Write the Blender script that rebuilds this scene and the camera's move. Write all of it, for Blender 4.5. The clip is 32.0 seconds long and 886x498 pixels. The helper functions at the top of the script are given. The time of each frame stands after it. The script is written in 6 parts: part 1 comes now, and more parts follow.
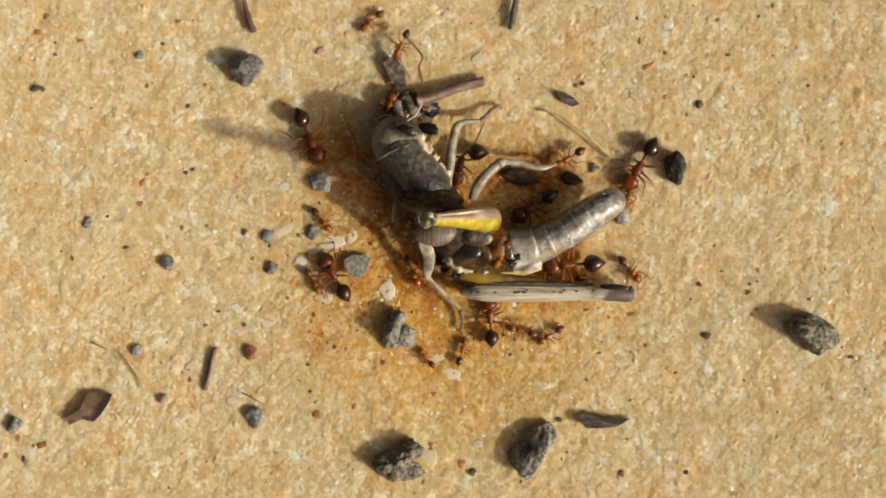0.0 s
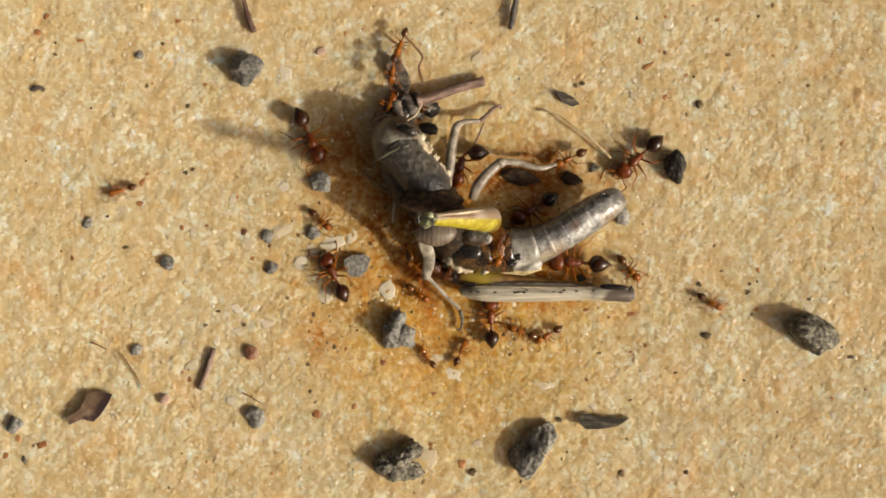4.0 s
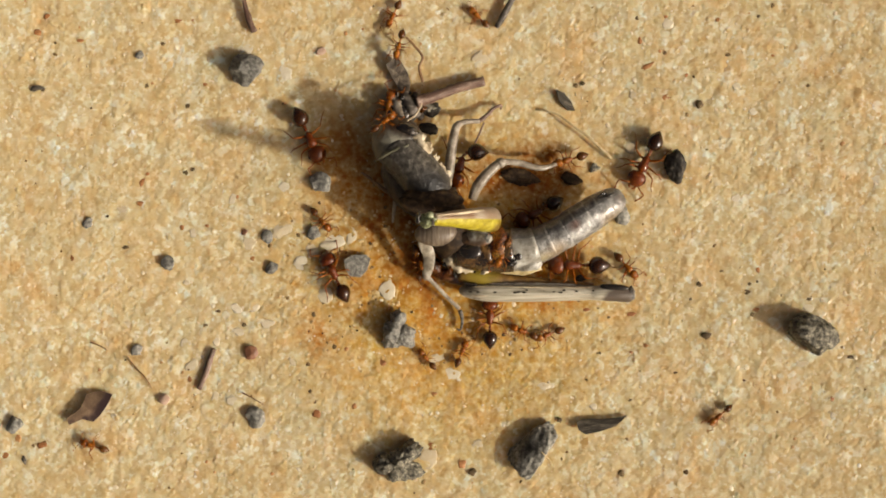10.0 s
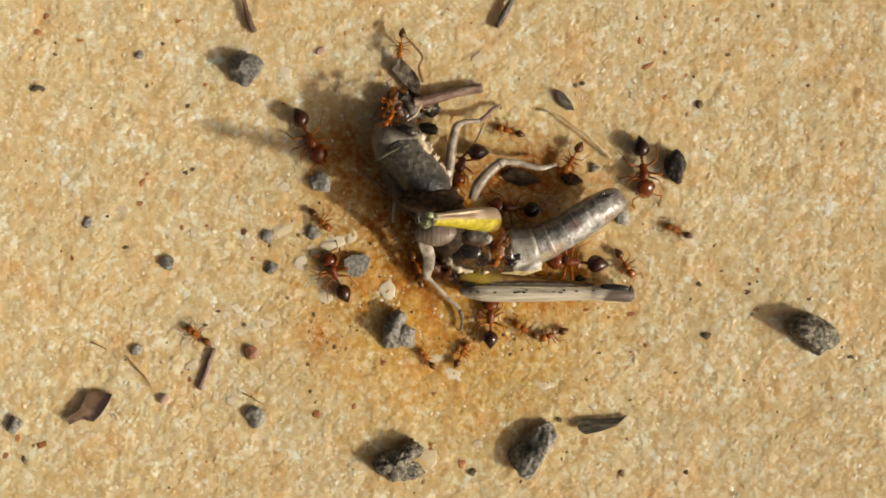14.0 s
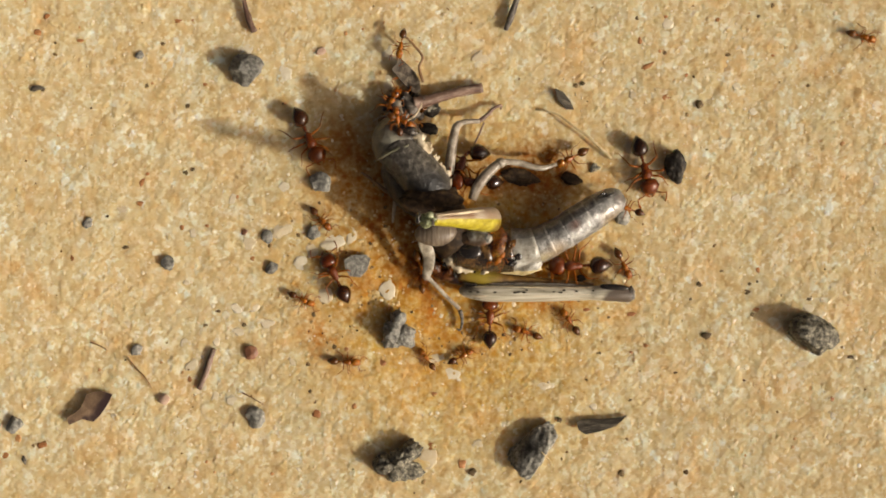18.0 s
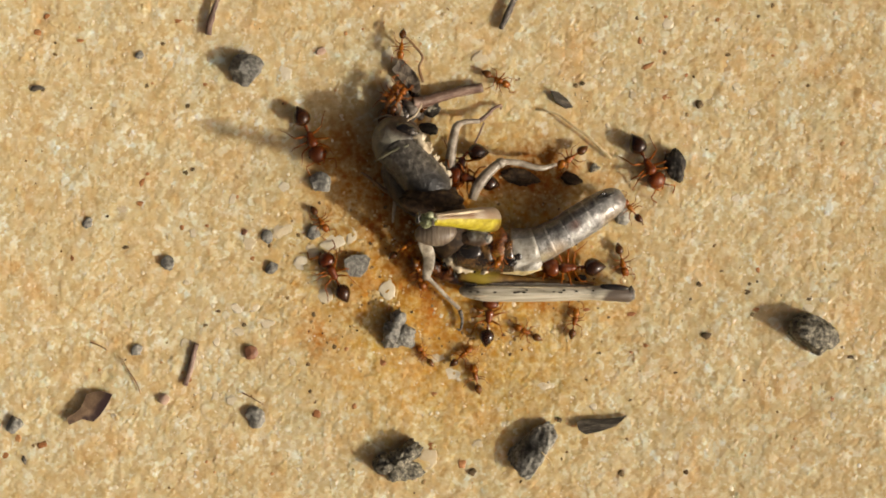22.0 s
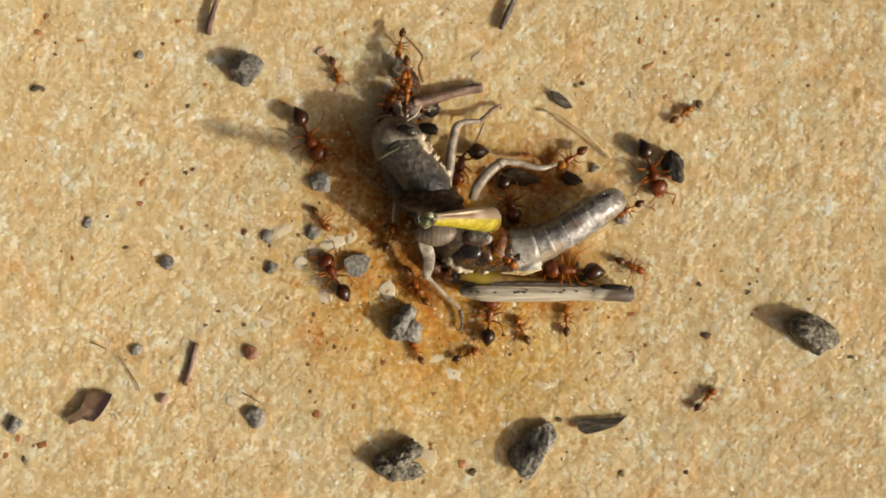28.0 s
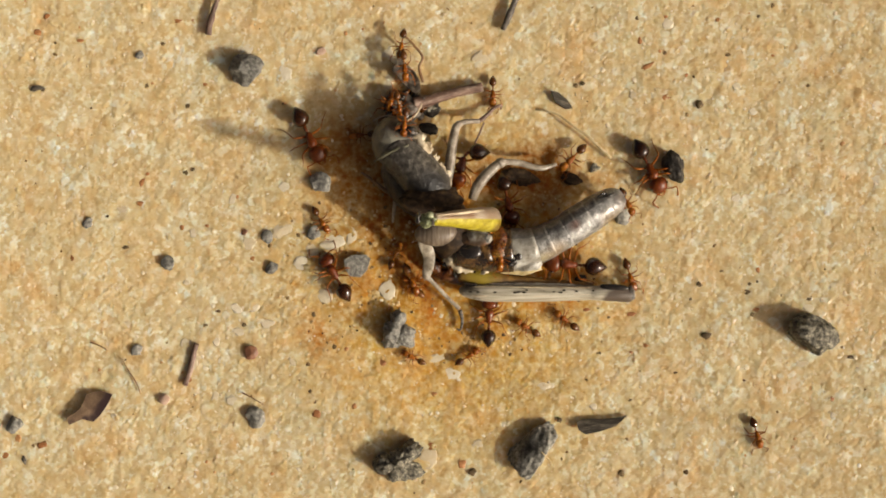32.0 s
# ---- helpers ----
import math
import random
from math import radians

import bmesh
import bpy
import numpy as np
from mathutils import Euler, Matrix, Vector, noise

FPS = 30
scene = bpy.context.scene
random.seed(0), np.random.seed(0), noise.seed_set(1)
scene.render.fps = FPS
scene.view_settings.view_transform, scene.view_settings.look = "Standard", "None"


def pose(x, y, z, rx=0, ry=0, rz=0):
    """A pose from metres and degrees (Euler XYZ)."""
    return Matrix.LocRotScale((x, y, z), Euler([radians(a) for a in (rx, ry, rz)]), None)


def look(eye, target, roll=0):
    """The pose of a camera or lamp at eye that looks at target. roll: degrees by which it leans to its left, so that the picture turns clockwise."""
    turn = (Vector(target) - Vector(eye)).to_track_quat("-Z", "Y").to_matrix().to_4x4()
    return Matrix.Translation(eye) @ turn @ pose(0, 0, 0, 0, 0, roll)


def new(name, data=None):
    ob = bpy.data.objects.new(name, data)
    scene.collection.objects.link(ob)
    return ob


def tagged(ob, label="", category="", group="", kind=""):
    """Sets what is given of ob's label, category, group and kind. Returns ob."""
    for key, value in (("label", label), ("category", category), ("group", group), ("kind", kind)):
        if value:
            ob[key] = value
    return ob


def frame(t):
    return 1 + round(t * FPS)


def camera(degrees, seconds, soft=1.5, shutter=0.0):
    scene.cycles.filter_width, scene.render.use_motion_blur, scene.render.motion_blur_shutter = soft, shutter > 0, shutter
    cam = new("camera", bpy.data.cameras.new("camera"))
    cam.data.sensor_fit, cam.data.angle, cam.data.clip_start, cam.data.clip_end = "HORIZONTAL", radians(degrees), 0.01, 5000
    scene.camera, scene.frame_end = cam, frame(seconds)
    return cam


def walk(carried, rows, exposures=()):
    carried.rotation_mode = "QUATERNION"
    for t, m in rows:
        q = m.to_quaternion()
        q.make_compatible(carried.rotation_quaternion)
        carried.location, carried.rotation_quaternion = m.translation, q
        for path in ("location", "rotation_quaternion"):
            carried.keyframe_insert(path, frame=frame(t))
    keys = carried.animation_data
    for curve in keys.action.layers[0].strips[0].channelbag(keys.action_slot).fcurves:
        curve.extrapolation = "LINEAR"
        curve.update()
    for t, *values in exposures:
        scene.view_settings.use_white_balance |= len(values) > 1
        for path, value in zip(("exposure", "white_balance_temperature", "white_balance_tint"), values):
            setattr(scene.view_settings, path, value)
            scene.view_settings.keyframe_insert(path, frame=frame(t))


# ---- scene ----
# One sheet of sand seen straight from above; plan units of 0.055 mm, counted
# to the right and down from the sheet's corner; heights in millimetres.
U = 5.5e-5
MM = 1e-3
FIELD = 40.0
EYE = 784 * U / math.tan(radians(FIELD / 2))

cam = camera(FIELD, 32.0, soft=1.8, shutter=0.5)
walk(cam, [(0.0, pose(0, 0, EYE)), (32.0, pose(0, 0, EYE))], [(0.0, -0.25, 7300, 10), (32.0, -0.25, 7300, 10)])

# ---- light: low clear sun, open sky ----
SUN_ELEV = 28.5
SUN_DIR = Vector((0.911 * math.cos(radians(SUN_ELEV)), -0.411 * math.cos(radians(SUN_ELEV)), math.sin(radians(SUN_ELEV))))
world = bpy.data.worlds.new("sky")
scene.world = world
world.use_nodes = True
wn = world.node_tree
sky = wn.nodes.new("ShaderNodeTexSky")
sky.sky_type, sky.sun_disc = "NISHITA", False
sky.air_density, sky.dust_density, sky.ozone_density = 0.15, 8.5, 0.1
sky.sun_elevation, sky.sun_rotation = radians(SUN_ELEV), math.atan2(SUN_DIR.x, SUN_DIR.y)
wn.links.new(sky.outputs[0], wn.nodes["Background"].inputs[0])
wn.nodes["Background"].inputs[1].default_value = 0.1
sun = new("sun", bpy.data.lights.new("sun", "SUN"))
sun.data.energy, sun.data.angle, sun.data.color = 3.9, radians(2.2), (1.0, 0.98, 0.935)
sun.matrix_world = look(SUN_DIR, (0, 0, 0))


# ---- materials ----
def material(name, stops, scale=1500.0, fine=7000.0, rough=0.6, bump=1.5e-5, spec=0.5, coat=0.0,
             vary=0.0, sss=0.0, sss_mm=0.4, island=False, axis=None, trans=0.0, attribute="", gloss=0.12, metal=0.0):
    """Colours by position along a ramp; a coarse noise picks the colour, a fine one adds grain and relief."""
    m = bpy.data.materials.new(name)
    m.use_nodes = True
    t = m.node_tree
    b = t.nodes["Principled BSDF"]
    co = t.nodes.new("ShaderNodeTexCoord").outputs["Object"]
    if axis:
        mp = t.nodes.new("ShaderNodeMapping")
        mp.inputs["Scale"].default_value = axis
        t.links.new(co, mp.inputs["Vector"])
        co = mp.outputs[0]
    n1 = t.nodes.new("ShaderNodeTexNoise")
    n1.inputs["Scale"].default_value, n1.inputs["Detail"].default_value = scale, 3.0
    n2 = t.nodes.new("ShaderNodeTexNoise")
    n2.inputs["Scale"].default_value, n2.inputs["Detail"].default_value = fine, 2.0
    for n in (n1, n2):
        t.links.new(co, n.inputs["Vector"])
    add = t.nodes.new("ShaderNodeMath")
    add.operation = "MULTIPLY_ADD"
    t.links.new(n2.outputs["Fac"], add.inputs[0])
    add.inputs[1].default_value = 0.35
    t.links.new(n1.outputs["Fac"], add.inputs[2])
    src, low, high = add.outputs[0], 0.42, 0.93
    if attribute:
        at_node = t.nodes.new("ShaderNodeAttribute")
        at_node.attribute_name = attribute
    if vary or island:
        pick = at_node.outputs["Fac"] if attribute else t.nodes.new("ShaderNodeNewGeometry").outputs["Random Per Island"] if island else t.nodes.new("ShaderNodeObjectInfo").outputs["Random"]
        mul = t.nodes.new("ShaderNodeMath")
        mul.operation = "MULTIPLY_ADD"
        t.links.new(pick, mul.inputs[0])
        mul.inputs[1].default_value = vary
        t.links.new(src, mul.inputs[2])
        src, high = mul.outputs[0], high + vary
    rng = t.nodes.new("ShaderNodeMapRange")
    t.links.new(src, rng.inputs["Value"])
    rng.inputs["From Min"].default_value, rng.inputs["From Max"].default_value = low, high
    ramp = t.nodes.new("ShaderNodeValToRGB")
    els = ramp.color_ramp.elements
    while len(els) < len(stops):
        els.new(0.5)
    for i, (p, c) in enumerate(stops):
        els[i].position, els[i].color = p, (*c, 1)
    t.links.new(rng.outputs[0], ramp.inputs[0])
    t.links.new(ramp.outputs[0], b.inputs["Base Color"])
    b.inputs["Roughness"].default_value = rough
    b.inputs["Specular IOR Level"].default_value = spec
    b.inputs["Coat Weight"].default_value, b.inputs["Coat Roughness"].default_value = coat, gloss
    b.inputs["Transmission Weight"].default_value = trans
    b.inputs["Metallic"].default_value = metal
    if sss:
        b.inputs["Subsurface Weight"].default_value = sss
        b.inputs["Subsurface Radius"].default_value = (1.0, 0.9, 0.8)
        b.inputs["Subsurface Scale"].default_value = sss_mm * MM
    if bump:
        bp = t.nodes.new("ShaderNodeBump")
        bp.inputs["Strength"].default_value, bp.inputs["Distance"].default_value = 1.0, bump
        t.links.new(add.outputs[0], bp.inputs["Height"])
        t.links.new(bp.outputs[0], b.inputs["Normal"])
    return m


def stained(m, spots, broken=False):
    """Adds rusty stains and painted shade to a material: spots of (x, y, radius mm, strength, colour) in the world's
    plan.
    """
    t = m.node_tree
    b = t.nodes["Principled BSDF"]
    colour = b.inputs["Base Color"].links[0].from_socket
    pos = t.nodes.new("ShaderNodeNewGeometry").outputs["Position"]
    wob = t.nodes.new("ShaderNodeTexNoise")
    wob.inputs["Scale"].default_value, wob.inputs["Detail"].default_value = 700, 4
    t.links.new(pos, wob.inputs["Vector"])
    patchy = wob.outputs["Fac"]
    if broken:
        fine = t.nodes.new("ShaderNodeTexNoise")
        fine.inputs["Scale"].default_value, fine.inputs["Detail"].default_value = 1900, 3
        t.links.new(pos, fine.inputs["Vector"])
        spread = t.nodes.new("ShaderNodeMapRange")
        t.links.new(fine.outputs["Fac"], spread.inputs["Value"])
        spread.inputs["From Min"].default_value, spread.inputs["From Max"].default_value = 0.36, 0.60
        spread.inputs["To Min"].default_value, spread.inputs["To Max"].default_value = 1.3, 0.65
        both = t.nodes.new("ShaderNodeMath")
        both.operation = "MULTIPLY"
        t.links.new(wob.outputs["Fac"], both.inputs[0])
        t.links.new(spread.outputs[0], both.inputs[1])
        patchy = both.outputs[0]
    for p, radius, strength, tint in spots:
        d = t.nodes.new("ShaderNodeVectorMath")
        d.operation = "DISTANCE"
        t.links.new(pos, d.inputs[0])
        d.inputs[1].default_value = p
        r = t.nodes.new("ShaderNodeMapRange")
        t.links.new(d.outputs["Value"], r.inputs["Value"])
        r.inputs["From Min"].default_value, r.inputs["From Max"].default_value = radius * MM, radius * 0.25 * MM
        mu = t.nodes.new("ShaderNodeMath")
        mu.operation = "MULTIPLY"
        t.links.new(r.outputs[0], mu.inputs[0])
        t.links.new(patchy, mu.inputs[1])
        m2 = t.nodes.new("ShaderNodeMath")
        m2.operation, m2.use_clamp = "MULTIPLY", True
        t.links.new(mu.outputs[0], m2.inputs[0])
        m2.inputs[1].default_value = strength
        mix = t.nodes.new("ShaderNodeMix")
        mix.data_type = "RGBA"
        t.links.new(m2.outputs[0], mix.inputs["Factor"])
        t.links.new(colour, mix.inputs["A"])
        mix.inputs["B"].default_value = (*tint, 1)
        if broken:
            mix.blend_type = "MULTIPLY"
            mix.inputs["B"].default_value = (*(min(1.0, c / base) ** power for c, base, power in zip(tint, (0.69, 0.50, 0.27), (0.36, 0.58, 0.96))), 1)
        colour = mix.outputs["Result"]
    t.links.new(colour, b.inputs["Base Color"])


def glinting(m):
    """One grain in fifteen or so is clear and smooth and catches the sun; the rest are frosted."""
    t = m.node_tree
    b = t.nodes["Principled BSDF"]
    which = t.nodes.new("ShaderNodeAttribute")
    which.attribute_name = "clear"
    r = t.nodes.new("ShaderNodeMapRange")
    t.links.new(which.outputs["Fac"], r.inputs["Value"])
    r.inputs["From Min"].default_value, r.inputs["From Max"].default_value = 0.89, 1.0
    r.inputs["To Min"].default_value, r.inputs["To Max"].default_value = 0.62, 0.16
    t.links.new(r.outputs[0], b.inputs["Roughness"])


def tinted(m):
    """Sorts the sand's hue at two scales: tan and creamy drifts, and milky patches of clear grains."""
    t = m.node_tree
    b = t.nodes["Principled BSDF"]
    colour = b.inputs["Base Color"].links[0].from_socket
    pos = t.nodes.new("ShaderNodeNewGeometry").outputs["Position"]
    for scale, detail, stops in ((190, 4, ((0.30, (1.05, 0.95, 0.80)), (0.41, (1.0, 0.985, 0.91)), (0.52, (0.98, 1.0, 0.95)), (0.68, (0.955, 1.02, 1.02)))),
                                 (950, 3, ((0.34, (1.03, 0.97, 0.90)), (0.52, (1, 1, 1)), (0.60, (1.02, 1.045, 1.11)), (0.70, (1.07, 1.15, 1.34))))):
        n = t.nodes.new("ShaderNodeTexNoise")
        n.inputs["Scale"].default_value, n.inputs["Detail"].default_value = scale, detail
        t.links.new(pos, n.inputs["Vector"])
        ramp = t.nodes.new("ShaderNodeValToRGB")
        els = ramp.color_ramp.elements
        while len(els) < len(stops):
            els.new(0.5)
        for e, (p, c) in zip(els, stops):
            e.position, e.color = p, (*c, 1)
        t.links.new(n.outputs["Fac"], ramp.inputs[0])
        mix = t.nodes.new("ShaderNodeMix")
        mix.data_type, mix.blend_type = "RGBA", "MULTIPLY"
        mix.inputs["Factor"].default_value = 1.0
        t.links.new(colour, mix.inputs["A"])
        t.links.new(ramp.outputs[0], mix.inputs["B"])
        colour = mix.outputs["Result"]
    t.links.new(colour, b.inputs["Base Color"])


def at(x, y, z=0.0):
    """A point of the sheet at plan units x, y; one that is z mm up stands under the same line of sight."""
    k = (EYE - z * MM) / EYE
    return Vector(((x - 784) * U * k, (441 - y) * U * k, z * MM))


SAND = material("quartz_sand", [(0, (0.496, 0.330, 0.154)), (0.14, (0.562, 0.406, 0.207)), (0.32, (0.604, 0.463, 0.260)), (0.50, (0.646, 0.516, 0.308)), (0.66, (0.683, 0.583, 0.385)),
                                (0.80, (0.725, 0.668, 0.520)), (1, (0.796, 0.802, 0.751))], 340, 8000, 0.55, 2.4e-5, spec=0.22, vary=0.82, attribute="tone", sss=0.45, sss_mm=1.2)
SAND.node_tree.nodes["Principled BSDF"].inputs["Diffuse Roughness"].default_value = 0.62
SAND.node_tree.nodes["Principled BSDF"].inputs["Subsurface Radius"].default_value = (1.0, 0.72, 0.48)
glinting(SAND)
WHITE = material("pale_quartz", [(0, (0.57, 0.45, 0.275)), (0.5, (0.64, 0.55, 0.385)), (1, (0.73, 0.67, 0.53))], 1600, 6000, 0.25, 3e-5, vary=0.6)
SPECK = material("dark_specks", [(0, (0.045, 0.028, 0.014)), (0.35, (0.13, 0.08, 0.035)), (0.7, (0.27, 0.175, 0.075)), (1, (0.40, 0.28, 0.13))], 600, 5000, 0.6, 2e-5, vary=0.9, island=True, spec=0.2)
RUST = material("rusty_grains", [(0, (0.36, 0.13, 0.045)), (0.5, (0.50, 0.24, 0.09)), (1, (0.58, 0.36, 0.16))], 600, 5000, 0.4, 2e-5, vary=0.9, island=True)
RUSTY = material("rust_brown_crumb", [(0, (0.20, 0.07, 0.025)), (0.5, (0.36, 0.15, 0.05)), (1, (0.52, 0.27, 0.10))], 2200, 7000, 0.5, 4e-5, vary=0.5)
SLATE = material("grey_stone", [(0, (0.045, 0.041, 0.034)), (0.25, (0.12, 0.114, 0.098)), (0.5, (0.215, 0.206, 0.178)), (0.75, (0.32, 0.305, 0.26)), (1, (0.52, 0.49, 0.41))], 2600, 12000, 0.7, 1.1e-4, vary=0.15, spec=0.3)
SLATE_SPLIT = material("split_slate", [(0, (0.05, 0.045, 0.036)), (0.25, (0.13, 0.122, 0.10)), (0.5, (0.23, 0.22, 0.185)), (0.75, (0.33, 0.315, 0.265)), (1, (0.50, 0.47, 0.39))], 2600, 12000, 0.7, 1.1e-4, spec=0.3)
COAL = material("charcoal", [(0, (0.008, 0.006, 0.0045)), (0.5, (0.024, 0.020, 0.015)), (1, (0.085, 0.072, 0.055))], 1700, 9000, 0.65, 7e-5, vary=0.1, spec=0.3)
DUSK = material("dark_crumb_and_shade", [(0, (0.012, 0.007, 0.004)), (0.5, (0.035, 0.021, 0.011)), (1, (0.10, 0.06, 0.028))], 1700, 7000, 0.7, 8e-5, spec=0.2)
FLECK = material("brown_mineral", [(0, (0.05, 0.033, 0.017)), (0.5, (0.13, 0.09, 0.045)), (1, (0.27, 0.19, 0.09))], 2600, 8000, 0.6, 5e-5, vary=0.4, spec=0.2)
CLUMP = material("earth_crumb", [(0, (0.018, 0.016, 0.013)), (0.3, (0.075, 0.068, 0.052)), (0.6, (0.19, 0.172, 0.128)), (0.85, (0.36, 0.325, 0.235)), (1, (0.50, 0.45, 0.33))], 2300, 9000, 0.75, 1.2e-4, spec=0.3)
PINK = material("pinkish_stone", [(0, (0.38, 0.24, 0.17)), (1, (0.55, 0.39, 0.29))], 1500, 6000, 0.5, 3e-5)
REDDISH = material("brown_stone", [(0, (0.14, 0.055, 0.03)), (1, (0.27, 0.12, 0.06))], 1500, 6000, 0.5, 3e-5)
BARK = material("dark_bark", [(0, (0.022, 0.017, 0.012)), (0.4, (0.075, 0.06, 0.046)), (0.7, (0.15, 0.125, 0.10)), (1, (0.29, 0.25, 0.20))], 1900, 8000, 0.6, 1e-4, axis=(0.5, 1.4, 1.4))
TWIGRED = material("mauve_grey_twig", [(0, (0.045, 0.019, 0.012)), (0.35, (0.125, 0.068, 0.046)), (0.65, (0.22, 0.14, 0.10)), (1, (0.42, 0.31, 0.24))], 1500, 7000, 0.5, 1.2e-4, axis=(0.3, 1.6, 1.6))
CHIP = material("grey_bark_chip", [(0, (0.022, 0.018, 0.012)), (0.5, (0.078, 0.065, 0.047)), (1, (0.22, 0.185, 0.135))], 1800, 7000, 0.6, 5e-5, axis=(0.3, 1.5, 1.5))
HUSK = material("tan_husk", [(0, (0.32, 0.19, 0.06)), (0.5, (0.44, 0.28, 0.10)), (1, (0.52, 0.36, 0.16))], 900, 5000, 0.4, 2e-5)
LEAF = material("dry_brown_leaf", [(0, (0.10, 0.062, 0.038)), (0.5, (0.20, 0.13, 0.08)), (1, (0.32, 0.225, 0.145))], 900, 5000, 0.38, 4e-5)
stained(LEAF, [(at(x, y, 0.8), r, 3.0, (0.05, 0.03, 0.028)) for x, y, r in ((192, 703, 0.9), (184, 717, 0.9), (175, 731, 0.9), (164, 742, 0.7), (150, 743, 0.5), (125, 748, 0.5))])
STRAW = material("dry_straw", [(0, (0.30, 0.21, 0.09)), (0.5, (0.46, 0.35, 0.18)), (1, (0.60, 0.50, 0.30))], 900, 5000, 0.45, 2e-5)
FIBRE = material("brown_fibre", [(0, (0.15, 0.075, 0.03)), (1, (0.36, 0.215, 0.10))], 900, 5000, 0.45, 1e-5)
HOP_DARK = material("slate_brown_shell", [(0, (0.010, 0.0075, 0.005)), (0.32, (0.065, 0.056, 0.044)), (0.62, (0.115, 0.102, 0.083)), (1, (0.23, 0.208, 0.174))], 2400, 10000, 0.45, 1.3e-4)
HOP_GREY = material("dusty_grey_shell", [(0, (0.095, 0.068, 0.042)), (0.35, (0.21, 0.168, 0.122)), (0.65, (0.31, 0.265, 0.205)), (1, (0.47, 0.425, 0.34))], 1100, 6000, 0.35, 6e-5, coat=0.25)
PLATE = material("brown_grey_plate", [(0, (0.07, 0.05, 0.033)), (0.4, (0.14, 0.104, 0.07)), (0.7, (0.20, 0.155, 0.11)), (1, (0.30, 0.24, 0.175))], 1300, 5000, 0.42, 8e-5, axis=(2.6, 0.25, 0.25))
MEMB = material("glassy_torn_skin", [(0, (0.03, 0.02, 0.012)), (0.3, (0.13, 0.108, 0.075)), (0.55, (0.29, 0.265, 0.215)), (0.8, (0.45, 0.43, 0.37)), (1, (0.62, 0.60, 0.54))], 1100, 5000, 0.12, 4e-5, coat=1.0, gloss=0.05)
HOP_PALE = material("cream_crust", [(0, (0.30, 0.22, 0.13)), (0.5, (0.52, 0.43, 0.29)), (1, (0.68, 0.60, 0.45))], 1200, 5000, 0.5, 7e-5)
TAN_LEG = material("tan_grey_leg", [(0, (0.10, 0.078, 0.052)), (0.4, (0.22, 0.185, 0.135)), (0.7, (0.32, 0.28, 0.215)), (1, (0.44, 0.40, 0.32))], 1300, 6000, 0.55, 1e-4)
HOP_RIM = material("olive_collar", [(0, (0.06, 0.055, 0.03)), (0.5, (0.15, 0.142, 0.088)), (1, (0.30, 0.288, 0.195))], 1800, 4000, 0.5, 5e-5)
SILVER = material("silvery_belly_shell", [(0, (0.085, 0.078, 0.07)), (0.28, (0.185, 0.178, 0.165)), (0.55, (0.29, 0.283, 0.265)), (0.8, (0.45, 0.435, 0.395)), (1, (0.66, 0.645, 0.60))], 1300, 6500, 0.34, 1.5e-4, coat=0.4, gloss=0.22, metal=0.2)
TORN = material("dark_torn_belly", [(0, (0.008, 0.005, 0.003)), (0.4, (0.026, 0.015, 0.007)), (0.7, (0.075, 0.038, 0.012)), (1, (0.22, 0.11, 0.03))], 1000, 5000, 0.2, 1.2e-4, coat=0.9, gloss=0.08)
PEARL = material("pearly_membrane", [(0, (0.17, 0.145, 0.105)), (0.4, (0.29, 0.27, 0.225)), (0.75, (0.40, 0.385, 0.335)), (1, (0.55, 0.535, 0.48))], 1200, 6000, 0.32, 1.0e-4, coat=0.3, gloss=0.2)
HOP_HEAD = material("mottled_grey_head", [(0, (0.022, 0.018, 0.013)), (0.24, (0.075, 0.064, 0.049)), (0.47, (0.145, 0.132, 0.108)), (0.75, (0.25, 0.232, 0.195)), (1, (0.42, 0.40, 0.34))], 1100, 7000, 0.4, 1.8e-4)
SILVER_SHADE_SEAM = material("shaded_flank_and_seam_shell", [(0, (0.065, 0.060, 0.054)), (0.5, (0.17, 0.161, 0.147)), (1, (0.37, 0.352, 0.316))], 1200, 6000, 0.4, 9e-5, coat=0.2, metal=0.2)
CREAM = material("cream_belly_edge", [(0, (0.36, 0.26, 0.10)), (0.5, (0.56, 0.45, 0.24)), (1, (0.70, 0.62, 0.42))], 900, 5000, 0.35, 3e-5)
BLACK = material("black_shell", [(0, (0.006, 0.0045, 0.0035)), (0.7, (0.020, 0.015, 0.011)), (1, (0.06, 0.045, 0.03))], 900, 5000, 0.22, 3e-5, coat=0.8, gloss=0.06)
YELLOW = material("yellow_thigh", [(0, (0.1848, 0.1376, 0.0064)), (0.35, (0.3256, 0.2623, 0.0144)), (0.65, (0.4224, 0.3526, 0.028)), (1, (0.528, 0.4644, 0.104))], 700, 4000, 0.38, 3e-5, axis=(0.25, 3, 3))
OLIVE = material("olive_thigh_face", [(0, (0.05, 0.022, 0.005)), (0.5, (0.13, 0.065, 0.014)), (1, (0.25, 0.14, 0.035))], 900, 4000, 0.42, 3e-5)
BONE_LOW = material("bone_grey_thigh", [(0, (0.20, 0.17, 0.115)), (0.3, (0.35, 0.315, 0.235)), (0.6, (0.48, 0.44, 0.34)), (1, (0.62, 0.575, 0.47))], 1300, 6000, 0.45, 5e-5, axis=(0.1, 2.8, 2.8))
